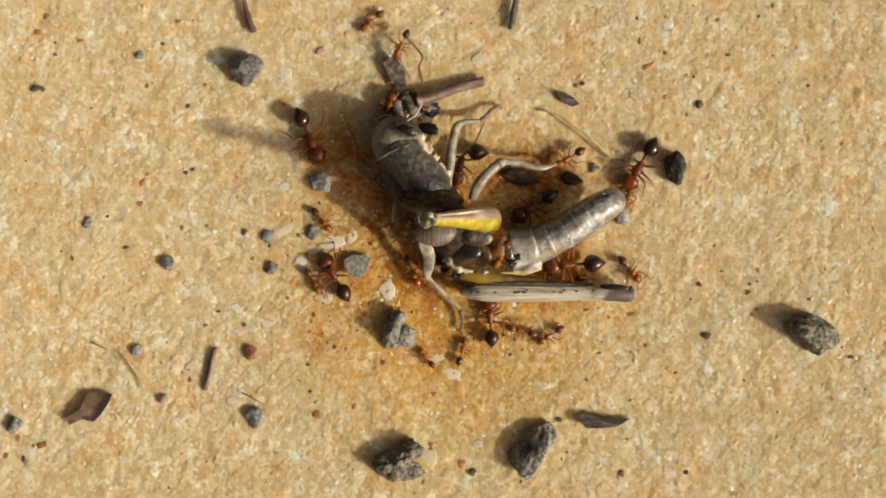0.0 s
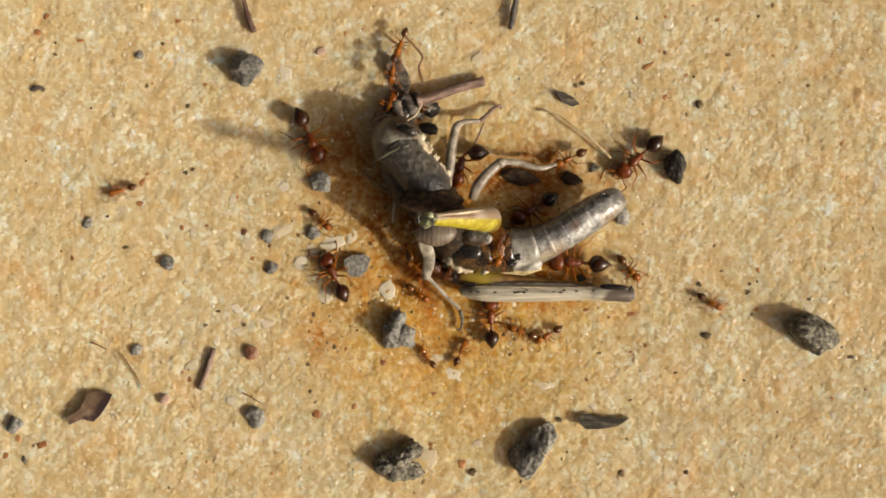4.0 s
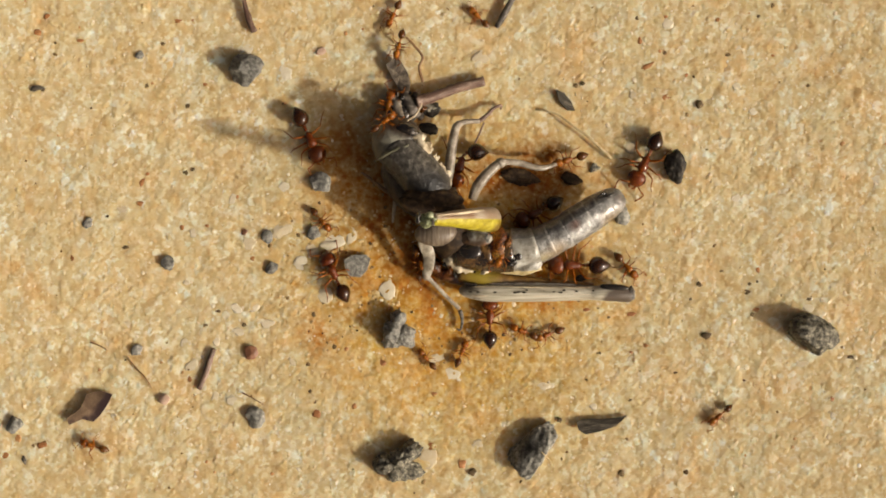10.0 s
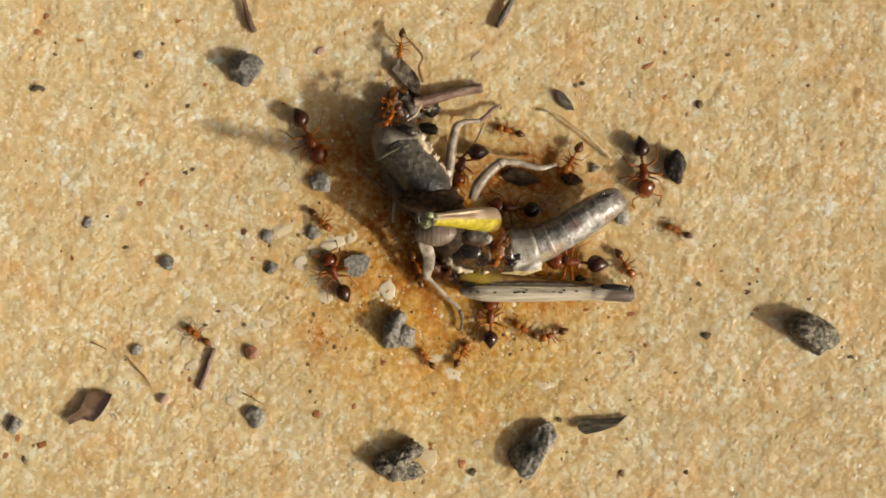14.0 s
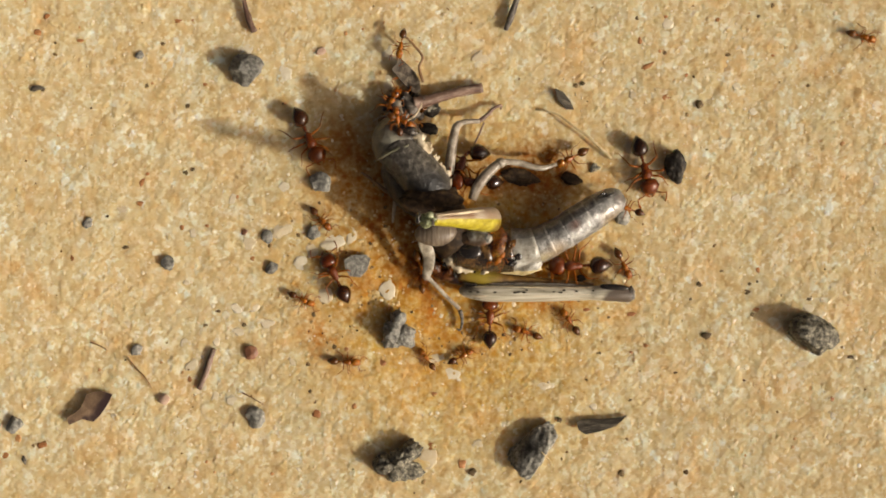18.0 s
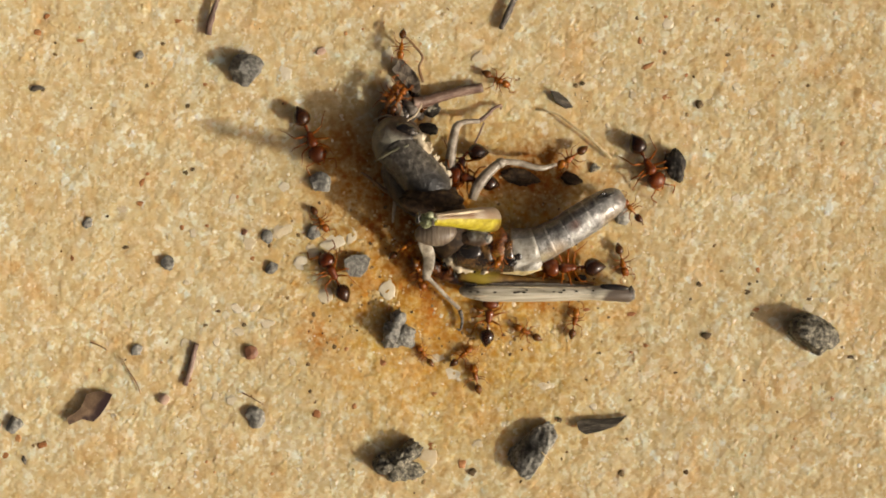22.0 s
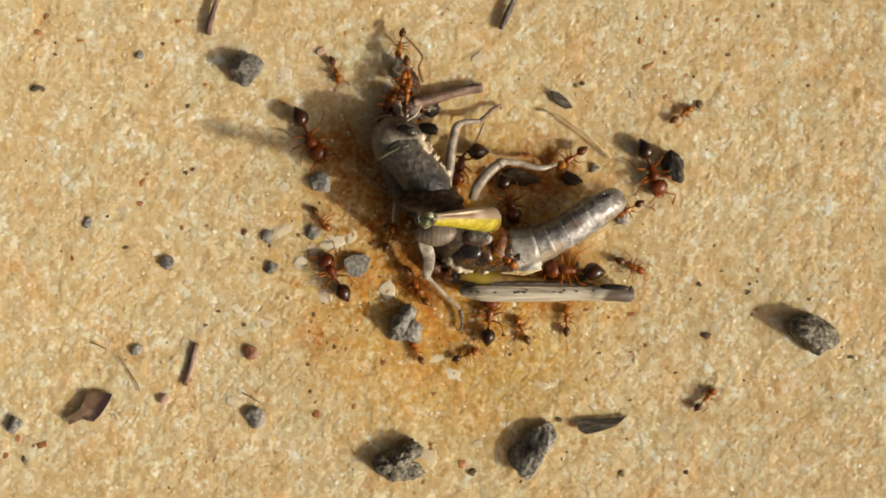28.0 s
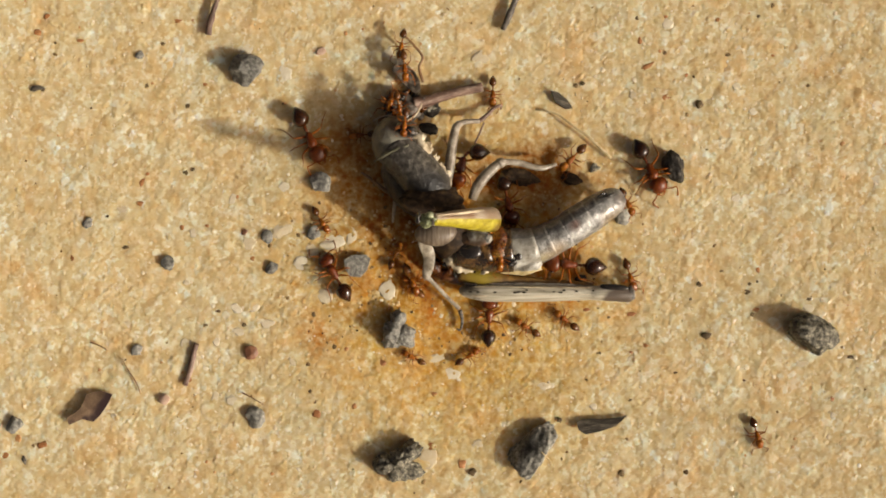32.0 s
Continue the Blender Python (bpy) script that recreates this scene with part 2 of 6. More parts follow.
CHIPBARK = material("mottled_bark_chip", [(0, (0.016, 0.011, 0.007)), (0.35, (0.06, 0.044, 0.030)), (0.65, (0.135, 0.105, 0.073)), (1, (0.29, 0.24, 0.17))], 1500, 7000, 0.6, 1.3e-4)
BONE = material("bone_thigh_edge", [(0, (0.1804, 0.1248, 0.0792)), (0.3, (0.2952, 0.2262, 0.1584)), (0.6, (0.3936, 0.3198, 0.2376)), (1, (0.5084, 0.4368, 0.3456))], 700, 4000, 0.4, 1.5e-5, axis=(0.4, 2.2, 0.4))
GREEN = material("pale_green_knee", [(0, (0.03, 0.032, 0.015)), (0.3, (0.14, 0.155, 0.07)), (0.6, (0.32, 0.34, 0.19)), (1, (0.52, 0.53, 0.38))], 1700, 6000, 0.45, 7e-5)
AMBER = material("amber_flesh", [(0, (0.10, 0.02, 0.002)), (0.4, (0.36, 0.10, 0.008)), (0.7, (0.62, 0.24, 0.025)), (1, (0.80, 0.45, 0.08))], 900, 5000, 0.12, 5e-5, coat=0.5, gloss=0.05, spec=0.3, trans=0.75)
JUICE = material("dark_red_brown_juice", [(0, (0.03, 0.008, 0.002)), (0.5, (0.10, 0.028, 0.006)), (1, (0.24, 0.085, 0.018))], 1200, 5000, 0.2, 6e-5, coat=0.8, gloss=0.08)
ANT_RED = material("red_brown_ant_shell", [(0, (0.026, 0.0036, 0.0005)), (0.4, (0.088, 0.0135, 0.0009)), (0.75, (0.20, 0.041, 0.0022)), (1, (0.40, 0.125, 0.009))], 2200, 8000, 0.35, 2.4e-5, coat=1.0, vary=0.2, gloss=0.07, spec=0.05)
ANT_PALE = material("pale_amber_ant_shell", [(0, (0.085, 0.018, 0.0015)), (0.45, (0.24, 0.062, 0.0045)), (1, (0.46, 0.18, 0.02))], 1800, 7000, 0.3, 8e-6, coat=0.6, vary=0.25, sss=0.4, sss_mm=0.12, gloss=0.12, spec=0.1)
ANT_BROWN = material("brown_ant_gaster", [(0, (0.022, 0.006, 0.0012)), (0.5, (0.075, 0.023, 0.0035)), (1, (0.20, 0.075, 0.012))], 900, 6000, 0.25, 0, coat=1.0, vary=0.35, gloss=0.07, spec=0.1)
ANT_LEG = material("amber_ant_leg", [(0, (0.10, 0.021, 0.002)), (0.6, (0.28, 0.076, 0.006)), (1, (0.46, 0.18, 0.024))], 900, 6000, 0.3, 4e-6, vary=0.2, spec=0.15)
ANT_DARK = material("dark_ant_gaster", [(0, (0.007, 0.0022, 0.0008)), (0.5, (0.020, 0.006, 0.0016)), (0.85, (0.055, 0.016, 0.003)), (1, (0.12, 0.038, 0.006))], 700, 6000, 0.2, 0, coat=1.0, vary=0.2, gloss=0.07, spec=0.1)
ANT_EYE = material("black_ant_eye", [(0, (0.004, 0.003, 0.003)), (1, (0.012, 0.01, 0.009))], 900, 6000, 0.2, 0)

# Rusty stains, plus carcass shade painted on the sand left of and behind it.
RUST_SHADE_SPOTS = [(at(800, 480), 21.0, 1.8, (0.58, 0.28, 0.075)), (at(765, 495), 10.0, 0.8, (0.52, 0.26, 0.075)), (at(1010, 480), 4.5, 0.9, (0.46, 0.22, 0.06)), (at(562, 597), 2.6, 1.2, (0.40, 0.13, 0.035)), (at(722, 486), 4.2, 1.1, (0.28, 0.14, 0.05)), (at(650, 315), 6.5, 1.5, (0.25, 0.115, 0.032)), (at(668, 375), 6.0, 0.8, (0.25, 0.135, 0.05)), (at(715, 405), 5.0, 1.1, (0.20, 0.085, 0.025)), (at(735, 470), 3.6, 0.7, (0.30, 0.11, 0.025)), (at(800, 328), 2.6, 1.5, (0.26, 0.10, 0.03)), (at(775, 485), 3.4, 1.0, (0.26, 0.09, 0.02)), (at(600, 262), 4.2, 2.1, (0.24, 0.14, 0.068)), (at(885, 520), 4.5, 0.9, (0.44, 0.20, 0.07)),
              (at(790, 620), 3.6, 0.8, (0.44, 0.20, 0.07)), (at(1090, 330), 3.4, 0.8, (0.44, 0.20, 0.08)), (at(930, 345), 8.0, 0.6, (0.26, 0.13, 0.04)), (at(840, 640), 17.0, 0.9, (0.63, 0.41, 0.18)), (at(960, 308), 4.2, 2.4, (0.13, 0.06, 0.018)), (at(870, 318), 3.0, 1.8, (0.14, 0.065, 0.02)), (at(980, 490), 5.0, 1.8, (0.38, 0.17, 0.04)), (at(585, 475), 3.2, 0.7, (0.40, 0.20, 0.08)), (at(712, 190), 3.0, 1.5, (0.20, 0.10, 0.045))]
blots = random.Random(44)
for _ in range(14):
    a, d = blots.uniform(0, 2 * math.pi), blots.uniform(0.45, 1.0)
    RUST_SHADE_SPOTS.append((at(755 + 250 * d * math.cos(a), 480 + 150 * d * math.sin(a)), blots.uniform(0.9, 2.0), blots.uniform(0.8, 1.5), (0.36, 0.165, 0.045)))
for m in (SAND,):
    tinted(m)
    stained(m, RUST_SHADE_SPOTS, True)
INK = (0.008, 0.007, 0.006)
# Shade of the slaty stone's upper-left faces, painted as dark spots.
stained(SLATE_SPLIT, [(at(934, 788, 1.8), 1.5, 1.8, (0.022, 0.02, 0.017)), (at(954, 772, 1.8), 1.1, 1.6, (0.022, 0.02, 0.017))])
stained(HOP_HEAD, [(at(686, 252, 4.6), 2.5, 2.2, (0.40, 0.38, 0.29)), (at(712, 256, 5.0), 1.2, 1.8, (0.44, 0.415, 0.32)), (at(722, 232, 4.6), 1.5, 2.2, INK), (at(704, 212, 3.6), 3.0, 3.2, (0.05, 0.03, 0.018)), (at(672, 262, 4.4), 1.6, 1.6, (0.09, 0.075, 0.05))])
# Shade over the saddle's rear and left side, painted into the shell colour.
stained(HOP_DARK, [(at(745, 352, 5.0), 3.2, 2.6, INK), (at(722, 354, 3.6), 2.8, 2.6, INK), (at(690, 330, 3.4), 2.2, 2.0, (0.022, 0.016, 0.010)), (at(768, 330, 5.4), 2.0, 2.2, INK), (at(800, 400, 4.0), 2.2, 1.8, INK)])
stained(BONE, [(at(870, 372, 7.2), 1.5, 1.8, (0.24, 0.15, 0.09)), (at(832, 375, 9.4), 1.2, 1.6, (0.26, 0.16, 0.10)), (at(800, 378, 11.0), 1.0, 1.4, (0.28, 0.18, 0.12))])
stained(YELLOW, [(at(884, 408, 5.4), 1.6, 2.2, (0.16, 0.10, 0.008)), (at(850, 408, 7.0), 1.2, 1.4, (0.22, 0.17, 0.01))])
stained(BONE_LOW, [(at(1110, 524, 1.9), 1.8, 4.5, (0.09, 0.065, 0.045)), (at(1084, 528, 1.7), 1.2, 3.0, (0.10, 0.075, 0.055)), (at(826, 508, 2.4), 1.3, 2.4, (0.05, 0.038, 0.025))])
stained(MEMB, [(at(820, 424, 4.3), 1.5, 3.0, (0.02, 0.014, 0.010)), (at(850, 434, 4.3), 0.9, 2.4, (0.05, 0.03, 0.015)), (at(826, 436, 4.0), 1.2, 2.6, (0.06, 0.03, 0.01)), (at(868, 440, 4.0), 1.1, 2.4, (0.20, 0.07, 0.012)), (at(812, 420, 4.2), 0.9, 2.4, (0.04, 0.025, 0.012))])
stained(OLIVE, [(at(852, 486, 2.0), 2.2, 2.0, (0.24, 0.175, 0.018))])
stained(SILVER, [(at(1078, 384, 3.2), 1.6, 1.5, (0.22, 0.15, 0.08)), (at(985, 440, 3.4), 1.5, 1.7, (0.26, 0.17, 0.08)), (at(960, 452, 3.2), 1.3, 1.8, (0.34, 0.27, 0.14)), (at(1016, 398, 4.4), 0.8, 1.2, (0.26, 0.12, 0.08)),
                 (at(930, 416, 4.3), 2.0, 1.3, (0.46, 0.44, 0.38)), (at(1094, 352, 3.4), 1.0, 1.6, (0.10, 0.07, 0.05))])


# ---- mesh helpers ----
def finish(name, bm, mats, smooth=True):
    me = bpy.data.meshes.new(name)
    bm.normal_update()
    bm.to_mesh(me)
    bm.free()
    for m in mats if isinstance(mats, (list, tuple)) else [mats]:
        me.materials.append(m)
    if smooth:
        me.polygons.foreach_set("use_smooth", [True] * len(me.polygons))
    return me


def part(name, me, parent, m=None, label=""):
    """One mesh object under a thing or a part."""
    ob = new(name, me)
    ob.parent = parent
    if m is not None:
        ob.matrix_basis = m
    if label:
        ob["label"] = label
    return ob


def root(name, place, label, category, group=""):
    ob = new(name)
    ob.empty_display_size = 0.002
    ob.matrix_basis = place
    return tagged(ob, label, category, group)


def loft(rings, seg=12, slot=None, ridge=0.0, seed=0):
    """A closed skin over rings (centre, half width, half height); slot(i, angle) picks a material slot."""
    rnd = random.Random(seed)
    bm = bmesh.new()
    cs = [Vector(r[0]) for r in rings]
    loops = []
    for i, (c, rs, ru) in enumerate(rings):
        tan = (cs[min(i + 1, len(cs) - 1)] - cs[max(i - 1, 0)]).normalized()
        side = tan.cross(Vector((0, 0, 1)))
        if side.length < 0.15:
            side = tan.cross(Vector((0, 1, 0)))
        side.normalize()
        up = side.cross(tan)
        loop = []
        for k in range(seg):
            a = 2 * math.pi * k / seg
            w = 1 + ridge * rnd.uniform(-1, 1)
            loop.append(bm.verts.new(Vector(c) + side * math.cos(a) * rs * w + up * math.sin(a) * ru * w))
        loops.append(loop)
    for i in range(len(loops) - 1):
        for k in range(seg):
            f = bm.faces.new((loops[i][k], loops[i][(k + 1) % seg], loops[i + 1][(k + 1) % seg], loops[i + 1][k]))
            if slot:
                f.material_index = slot(i, 360.0 * (k + 0.5) / seg)
    for loop, flip in ((loops[0], True), (loops[-1], False)):
        mid = bm.verts.new(sum((v.co for v in loop), Vector()) / seg)
        for k in range(seg):
            tri = (loop[k], mid, loop[(k + 1) % seg]) if not flip else (loop[(k + 1) % seg], mid, loop[k])
            f = bm.faces.new(tri)
            if slot:
                f.material_index = slot(0 if flip else len(loops) - 2, 360.0 * (k + 0.5) / seg)
    bmesh.ops.recalc_face_normals(bm, faces=bm.faces)
    return bm


def curve_points(pts, n):
    """n points along a smooth line through (x, y, z, r...) tuples."""
    pts = [np.array(p, float) for p in pts]
    ext = [2 * pts[0] - pts[1], *pts, 2 * pts[-1] - pts[-2]]
    out = []
    for i in range(n):
        s = i / (n - 1) * (len(pts) - 1)
        k = min(int(s), len(pts) - 2)
        u = s - k
        a, b, c, d = ext[k:k + 4]
        out.append(0.5 * (2 * b + (c - a) * u + (2 * a - 5 * b + 4 * c - d) * u * u + (3 * b - a - 3 * c + d) * u ** 3))
    return out


def limb(name, pts, mats, parent, n=0, seg=8, flat=1.0, label="", ridge=0.0, slot=None, m=None):
    """A tapered tube through plan points (x, y, z mm, half width in units)."""
    ps = curve_points(pts, n or 4 * len(pts))
    rings = []
    for x, y, z, r in ps:
        c = at(x, y, z)
        r = max(r, 0.6) * U
        rings.append((c, r, r * flat))
    up, inv = parent, Matrix()
    while up:
        inv, up = up.matrix_basis @ inv, up.parent
    inv = inv.inverted()
    rings = [(inv @ c, a, b) for c, a, b in rings]
    return part(name, finish(name, loft(rings, seg, slot, ridge, len(pts)), mats), parent, m, label)


def blob(c, r, seed=0, rough=0.15, cuts=0, sub=3, freq=1.4, turn=0.0, lean=0.0):
    """An uneven lump of half sizes r about c; cuts facets it like broken stone."""
    rnd = random.Random(seed)
    bm = bmesh.new()
    bmesh.ops.create_icosphere(bm, subdivisions=sub, radius=1)
    off = Vector((rnd.uniform(-50, 50), rnd.uniform(-50, 50), rnd.uniform(-50, 50)))
    planes = []
    for _ in range(cuts):
        n = Vector((rnd.gauss(0, 1), rnd.gauss(0, 1), rnd.gauss(0, 0.8))).normalized()
        planes.append((n, rnd.uniform(0.55, 0.85)))
    for v in bm.verts:
        p = v.co.copy()
        for n, d in planes:
            over = p.dot(n) - d
            if over > 0:
                p -= n * over
        p *= 1 + rough * noise.noise(p * freq + off) + rough * 0.45 * noise.noise(p * freq * 3.1 + off) + (rough * 0.18 * noise.noise(p * freq * 8.0 + off) if sub > 3 else 0)
        v.co = p
    lo = [min(v.co[i] for v in bm.verts) for i in range(3)]
    hi = [max(v.co[i] for v in bm.verts) for i in range(3)]
    rot = Matrix.Rotation(turn, 3, "Z")
    for v in bm.verts:
        q = Vector([(2 * (v.co[i] - lo[i]) / (hi[i] - lo[i]) - 1) * r[i] for i in range(3)])
        q = rot @ q
        if lean:
            q += Vector((0.911, -0.411, 0)) * lean * q.z
        v.co = q + Vector(c)
    return bm


def relief(x, y):
    """Height of the open sand in metres."""
    p = Vector((x * 95, y * 95, 0.3))
    return 1.6e-4 * noise.noise(p) + 0.7e-4 * noise.noise(p * 3.3)


def floor_at(x, y):
    p = at(x, y)
    return relief(p.x, p.y) * 1000


# ---- the sand: one sheet out to the horizon, and its grains ----
STEP = 0.9e-4
NX, NY = 500, 290


def sheet_axis(n):
    a = [STEP * i for i in range(n + 1)]
    d = STEP
    while a[-1] < 400:
        d *= 1.3
        a.append(a[-1] + d)
    return np.array([-v for v in a[:0:-1]] + a)


SWELL, HEAVE = 1, 2.6e-5                   # how broad and how high the clumps of grains lie


def clumps(shape, rnd):
    """A soft random field, some seven units from clump to clump, with a spread of one."""
    f = rnd.normal(0, 1, (shape[0] // 4 + 8, shape[1] // 4 + 8))
    for _ in range(SWELL):
        pad = np.pad(f, 1, mode="edge")
        f = (f + pad[:-2, 1:-1] + pad[2:, 1:-1] + pad[1:-1, :-2] + pad[1:-1, 2:]) / 5
    x, y = np.meshgrid(np.arange(shape[1]) / 4 + 2, np.arange(shape[0]) / 4 + 2)
    i, j = x.astype(int), y.astype(int)
    u, v = x - i, y - j
    u, v = u * u * (3 - 2 * u), v * v * (3 - 2 * v)
    f = f[j, i] * (1 - u) * (1 - v) + f[j, i + 1] * u * (1 - v) + f[j + 1, i] * (1 - u) * v + f[j + 1, i + 1] * u * v
    return f / f.std()


def grain_field(nx, ny):
    """Height and tone of close-packed grains over the fine middle of the sheet."""
    rnd = np.random.RandomState(21)
    w, h = nx * STEP, ny * STEP
    high, tone, clear = (np.full((2 * ny + 1, 2 * nx + 1), v) for v in (-1.0, 0.0, 0.0))
    for p in scatter(3.1e-4, w, h):
        r = min(max(rnd.lognormal(math.log(2.45e-4), 0.42), 1.6e-4), 5.2e-4)
        top = rnd.normal(0, 0.9e-5) + 0.04 * (r - 2.6e-4)
        a, k, (sx, sy) = rnd.uniform(0, math.pi), rnd.uniform(0.65, 1.0), rnd.normal(0, 0.04, 2)
        shade, smooth = rnd.uniform(0, 1), rnd.uniform(0, 1)
        if smooth > 0.9:
            r, top, (sx, sy) = min(r, 2.4e-4), top + 1.5e-5, rnd.normal(0, 0.3, 2)
        i0, i1 = max(int((p[0] - r + w) / STEP), 0), min(int((p[0] + r + w) / STEP) + 2, 2 * nx + 1)
        j0, j1 = max(int((p[1] - r + h) / STEP), 0), min(int((p[1] + r + h) / STEP) + 2, 2 * ny + 1)
        if i1 <= i0 or j1 <= j0:
            continue
        x, y = np.meshgrid(np.arange(i0, i1) * STEP - w - p[0], np.arange(j0, j1) * STEP - h - p[1])
        u, v = x * math.cos(a) + y * math.sin(a), (y * math.cos(a) - x * math.sin(a)) / k
        q = (u * u + v * v) / (r * r)
        dome = top - 0.18e-4 * q ** 1.5 + sx * x + sy * y
        win = (dome > high[j0:j1, i0:i1]) & (q < 1)
        high[j0:j1, i0:i1][win] = dome[win]
        tone[j0:j1, i0:i1][win] = shade
        clear[j0:j1, i0:i1][win] = smooth
    high = np.maximum(high, -0.35e-4)
    for _ in range(2):
        pad = np.pad(high, 1, mode="edge")
        high = 0.5 * high + 0.125 * (pad[:-2, 1:-1] + pad[2:, 1:-1] + pad[1:-1, :-2] + pad[1:-1, 2:])
    swell, milky = clumps(high.shape, rnd), clumps(high.shape, rnd)
    return high + swell * HEAVE, np.clip(0.5 + 0.9 * (tone - 0.5) + 0.1 * milky, 0, 1), clear


def sand_sheet():
    xs, ys = sheet_axis(NX), sheet_axis(NY)
    nx, ny = len(xs), len(ys)
    gx, gy = np.meshgrid(xs, ys)
    coarse = np.array([[relief(x, y) for x in np.linspace(-0.06, 0.06, 181)] for y in np.linspace(-0.04, 0.04, 121)])
    fx, fy = np.clip((gx + 0.06) / 0.12 * 180, 0, 179.999), np.clip((gy + 0.04) / 0.08 * 120, 0, 119.999)
    ix, iy = fx.astype(int), fy.astype(int)
    ux, uy = fx - ix, fy - iy
    z = coarse[iy, ix] * (1 - ux) * (1 - uy) + coarse[iy, ix + 1] * ux * (1 - uy) + coarse[iy + 1, ix] * (1 - ux) * uy + coarse[iy + 1, ix + 1] * ux * uy
    tone, clear = np.full(gx.shape, 0.5), np.full(gx.shape, 0.5)
    ox, oy = (nx - 2 * NX - 1) // 2, (ny - 2 * NY - 1) // 2
    high, fine, smooth = grain_field(NX, NY)
    z[oy:oy + 2 * NY + 1, ox:ox + 2 * NX + 1] += high
    tone[oy:oy + 2 * NY + 1, ox:ox + 2 * NX + 1] = fine
    clear[oy:oy + 2 * NY + 1, ox:ox + 2 * NX + 1] = smooth
    i = np.arange(nx * ny).reshape(ny, nx)
    quads = np.stack([i[:-1, :-1], i[:-1, 1:], i[1:, 1:], i[1:, :-1]], -1).reshape(-1).astype(np.int32)
    me = bpy.data.meshes.new("ground")
    me.vertices.add(nx * ny)
    me.vertices.foreach_set("co", np.stack([gx, gy, z], -1).astype(np.float32).ravel())
    me.loops.add(len(quads))
    me.loops.foreach_set("vertex_index", quads)
    me.polygons.add(len(quads) // 4)
    me.polygons.foreach_set("loop_start", np.arange(0, len(quads), 4, dtype=np.int32))
    me.polygons.foreach_set("use_smooth", np.ones(len(quads) // 4, dtype=bool))
    me.update(calc_edges=True)
    me.attributes.new("tone", "FLOAT", "POINT").data.foreach_set("value", tone.astype(np.float32).ravel())
    me.attributes.new("clear", "FLOAT", "POINT").data.foreach_set("value", clear.astype(np.float32).ravel())
    me.materials.append(SAND)
    tagged(new("ground", me), "pale yellow coarse quartz sand with rusty stains and painted shade", "sand", kind="structure")


def grain_shapes(sub, count, seed):
    rnd = np.random.RandomState(seed)
    bm = bmesh.new()
    bmesh.ops.create_icosphere(bm, subdivisions=sub, radius=1)
    base = np.array([v.co for v in bm.verts])
    faces = np.array([[v.index for v in f.verts] for f in bm.faces])
    bm.free()
    shapes = []
    for _ in range(count):
        s = base.copy()
        for _ in range(7):
            n = rnd.normal(size=3)
            n /= np.linalg.norm(n)
            over = np.maximum(s @ n - rnd.uniform(0.55, 0.9), 0)
            s -= over[:, None] * n * 0.8
        s *= rnd.uniform(0.93, 1.07, size=(len(s), 1))
        s *= rnd.uniform([0.85, 0.75, 0.7], [1.3, 1.0, 0.95])
        shapes.append(s)
    return np.array(shapes), faces


def grain_mesh(name, places, sizes, lift, mat, sub=2, seed=1, squash=1.0):
    """Many grains in one mesh: places (x, y) in metres, half sizes in metres."""
    shapes, faces = grain_shapes(sub, 24, seed)
    rnd = np.random.RandomState(seed + 7)
    n = len(places)
    a = rnd.normal(size=(n, 4))
    a /= np.linalg.norm(a, axis=1)[:, None]
    w, x, y, z = a.T
    rot = np.stack([1 - 2 * (y * y + z * z), 2 * (x * y - z * w), 2 * (x * z + y * w), 2 * (x * y + z * w), 1 - 2 * (x * x + z * z),
                    2 * (y * z - x * w), 2 * (x * z - y * w), 2 * (y * z + x * w), 1 - 2 * (x * x + y * y)], -1).reshape(n, 3, 3)
    s = shapes[rnd.randint(0, len(shapes), n)] * sizes[:, None, None]
    v = np.einsum("nij,nkj->nki", rot, s)
    v[:, :, 2] *= squash
    h = np.array([relief(p[0], p[1]) for p in places]) + lift * sizes
    v += np.concatenate([places, h[:, None]], 1)[:, None, :]
    k = shapes.shape[1]
    f = (faces[None] + (np.arange(n) * k)[:, None, None]).reshape(-1)
    me = bpy.data.meshes.new(name)
    me.vertices.add(n * k)
    me.vertices.foreach_set("co", v.astype(np.float32).ravel())
    me.loops.add(len(f))
    me.loops.foreach_set("vertex_index", f.astype(np.int32))
    me.polygons.add(len(f) // 3)
    me.polygons.foreach_set("loop_start", np.arange(0, len(f), 3, dtype=np.int32))
    me.polygons.foreach_set("use_smooth", np.ones(len(f) // 3, dtype=bool))
    me.update(calc_edges=True)
    me.materials.append(mat)
    return new(name, me)


def scatter(step, wx, wy, inner=None):
    rnd = np.random.RandomState(3 if inner is None else 4)
    ny, nx = int(2 * wy / (step * 0.87)), int(2 * wx / step)
    j, i = np.mgrid[0:ny, 0:nx]
    p = np.stack([-wx + (i + 0.5 * (j % 2)) * step, -wy + j * step * 0.87], -1).reshape(-1, 2)
    p += rnd.uniform(-0.42, 0.42, p.shape) * step
    if inner:
        p = p[(np.abs(p[:, 0]) > inner[0]) | (np.abs(p[:, 1]) > inner[1])]
    return p


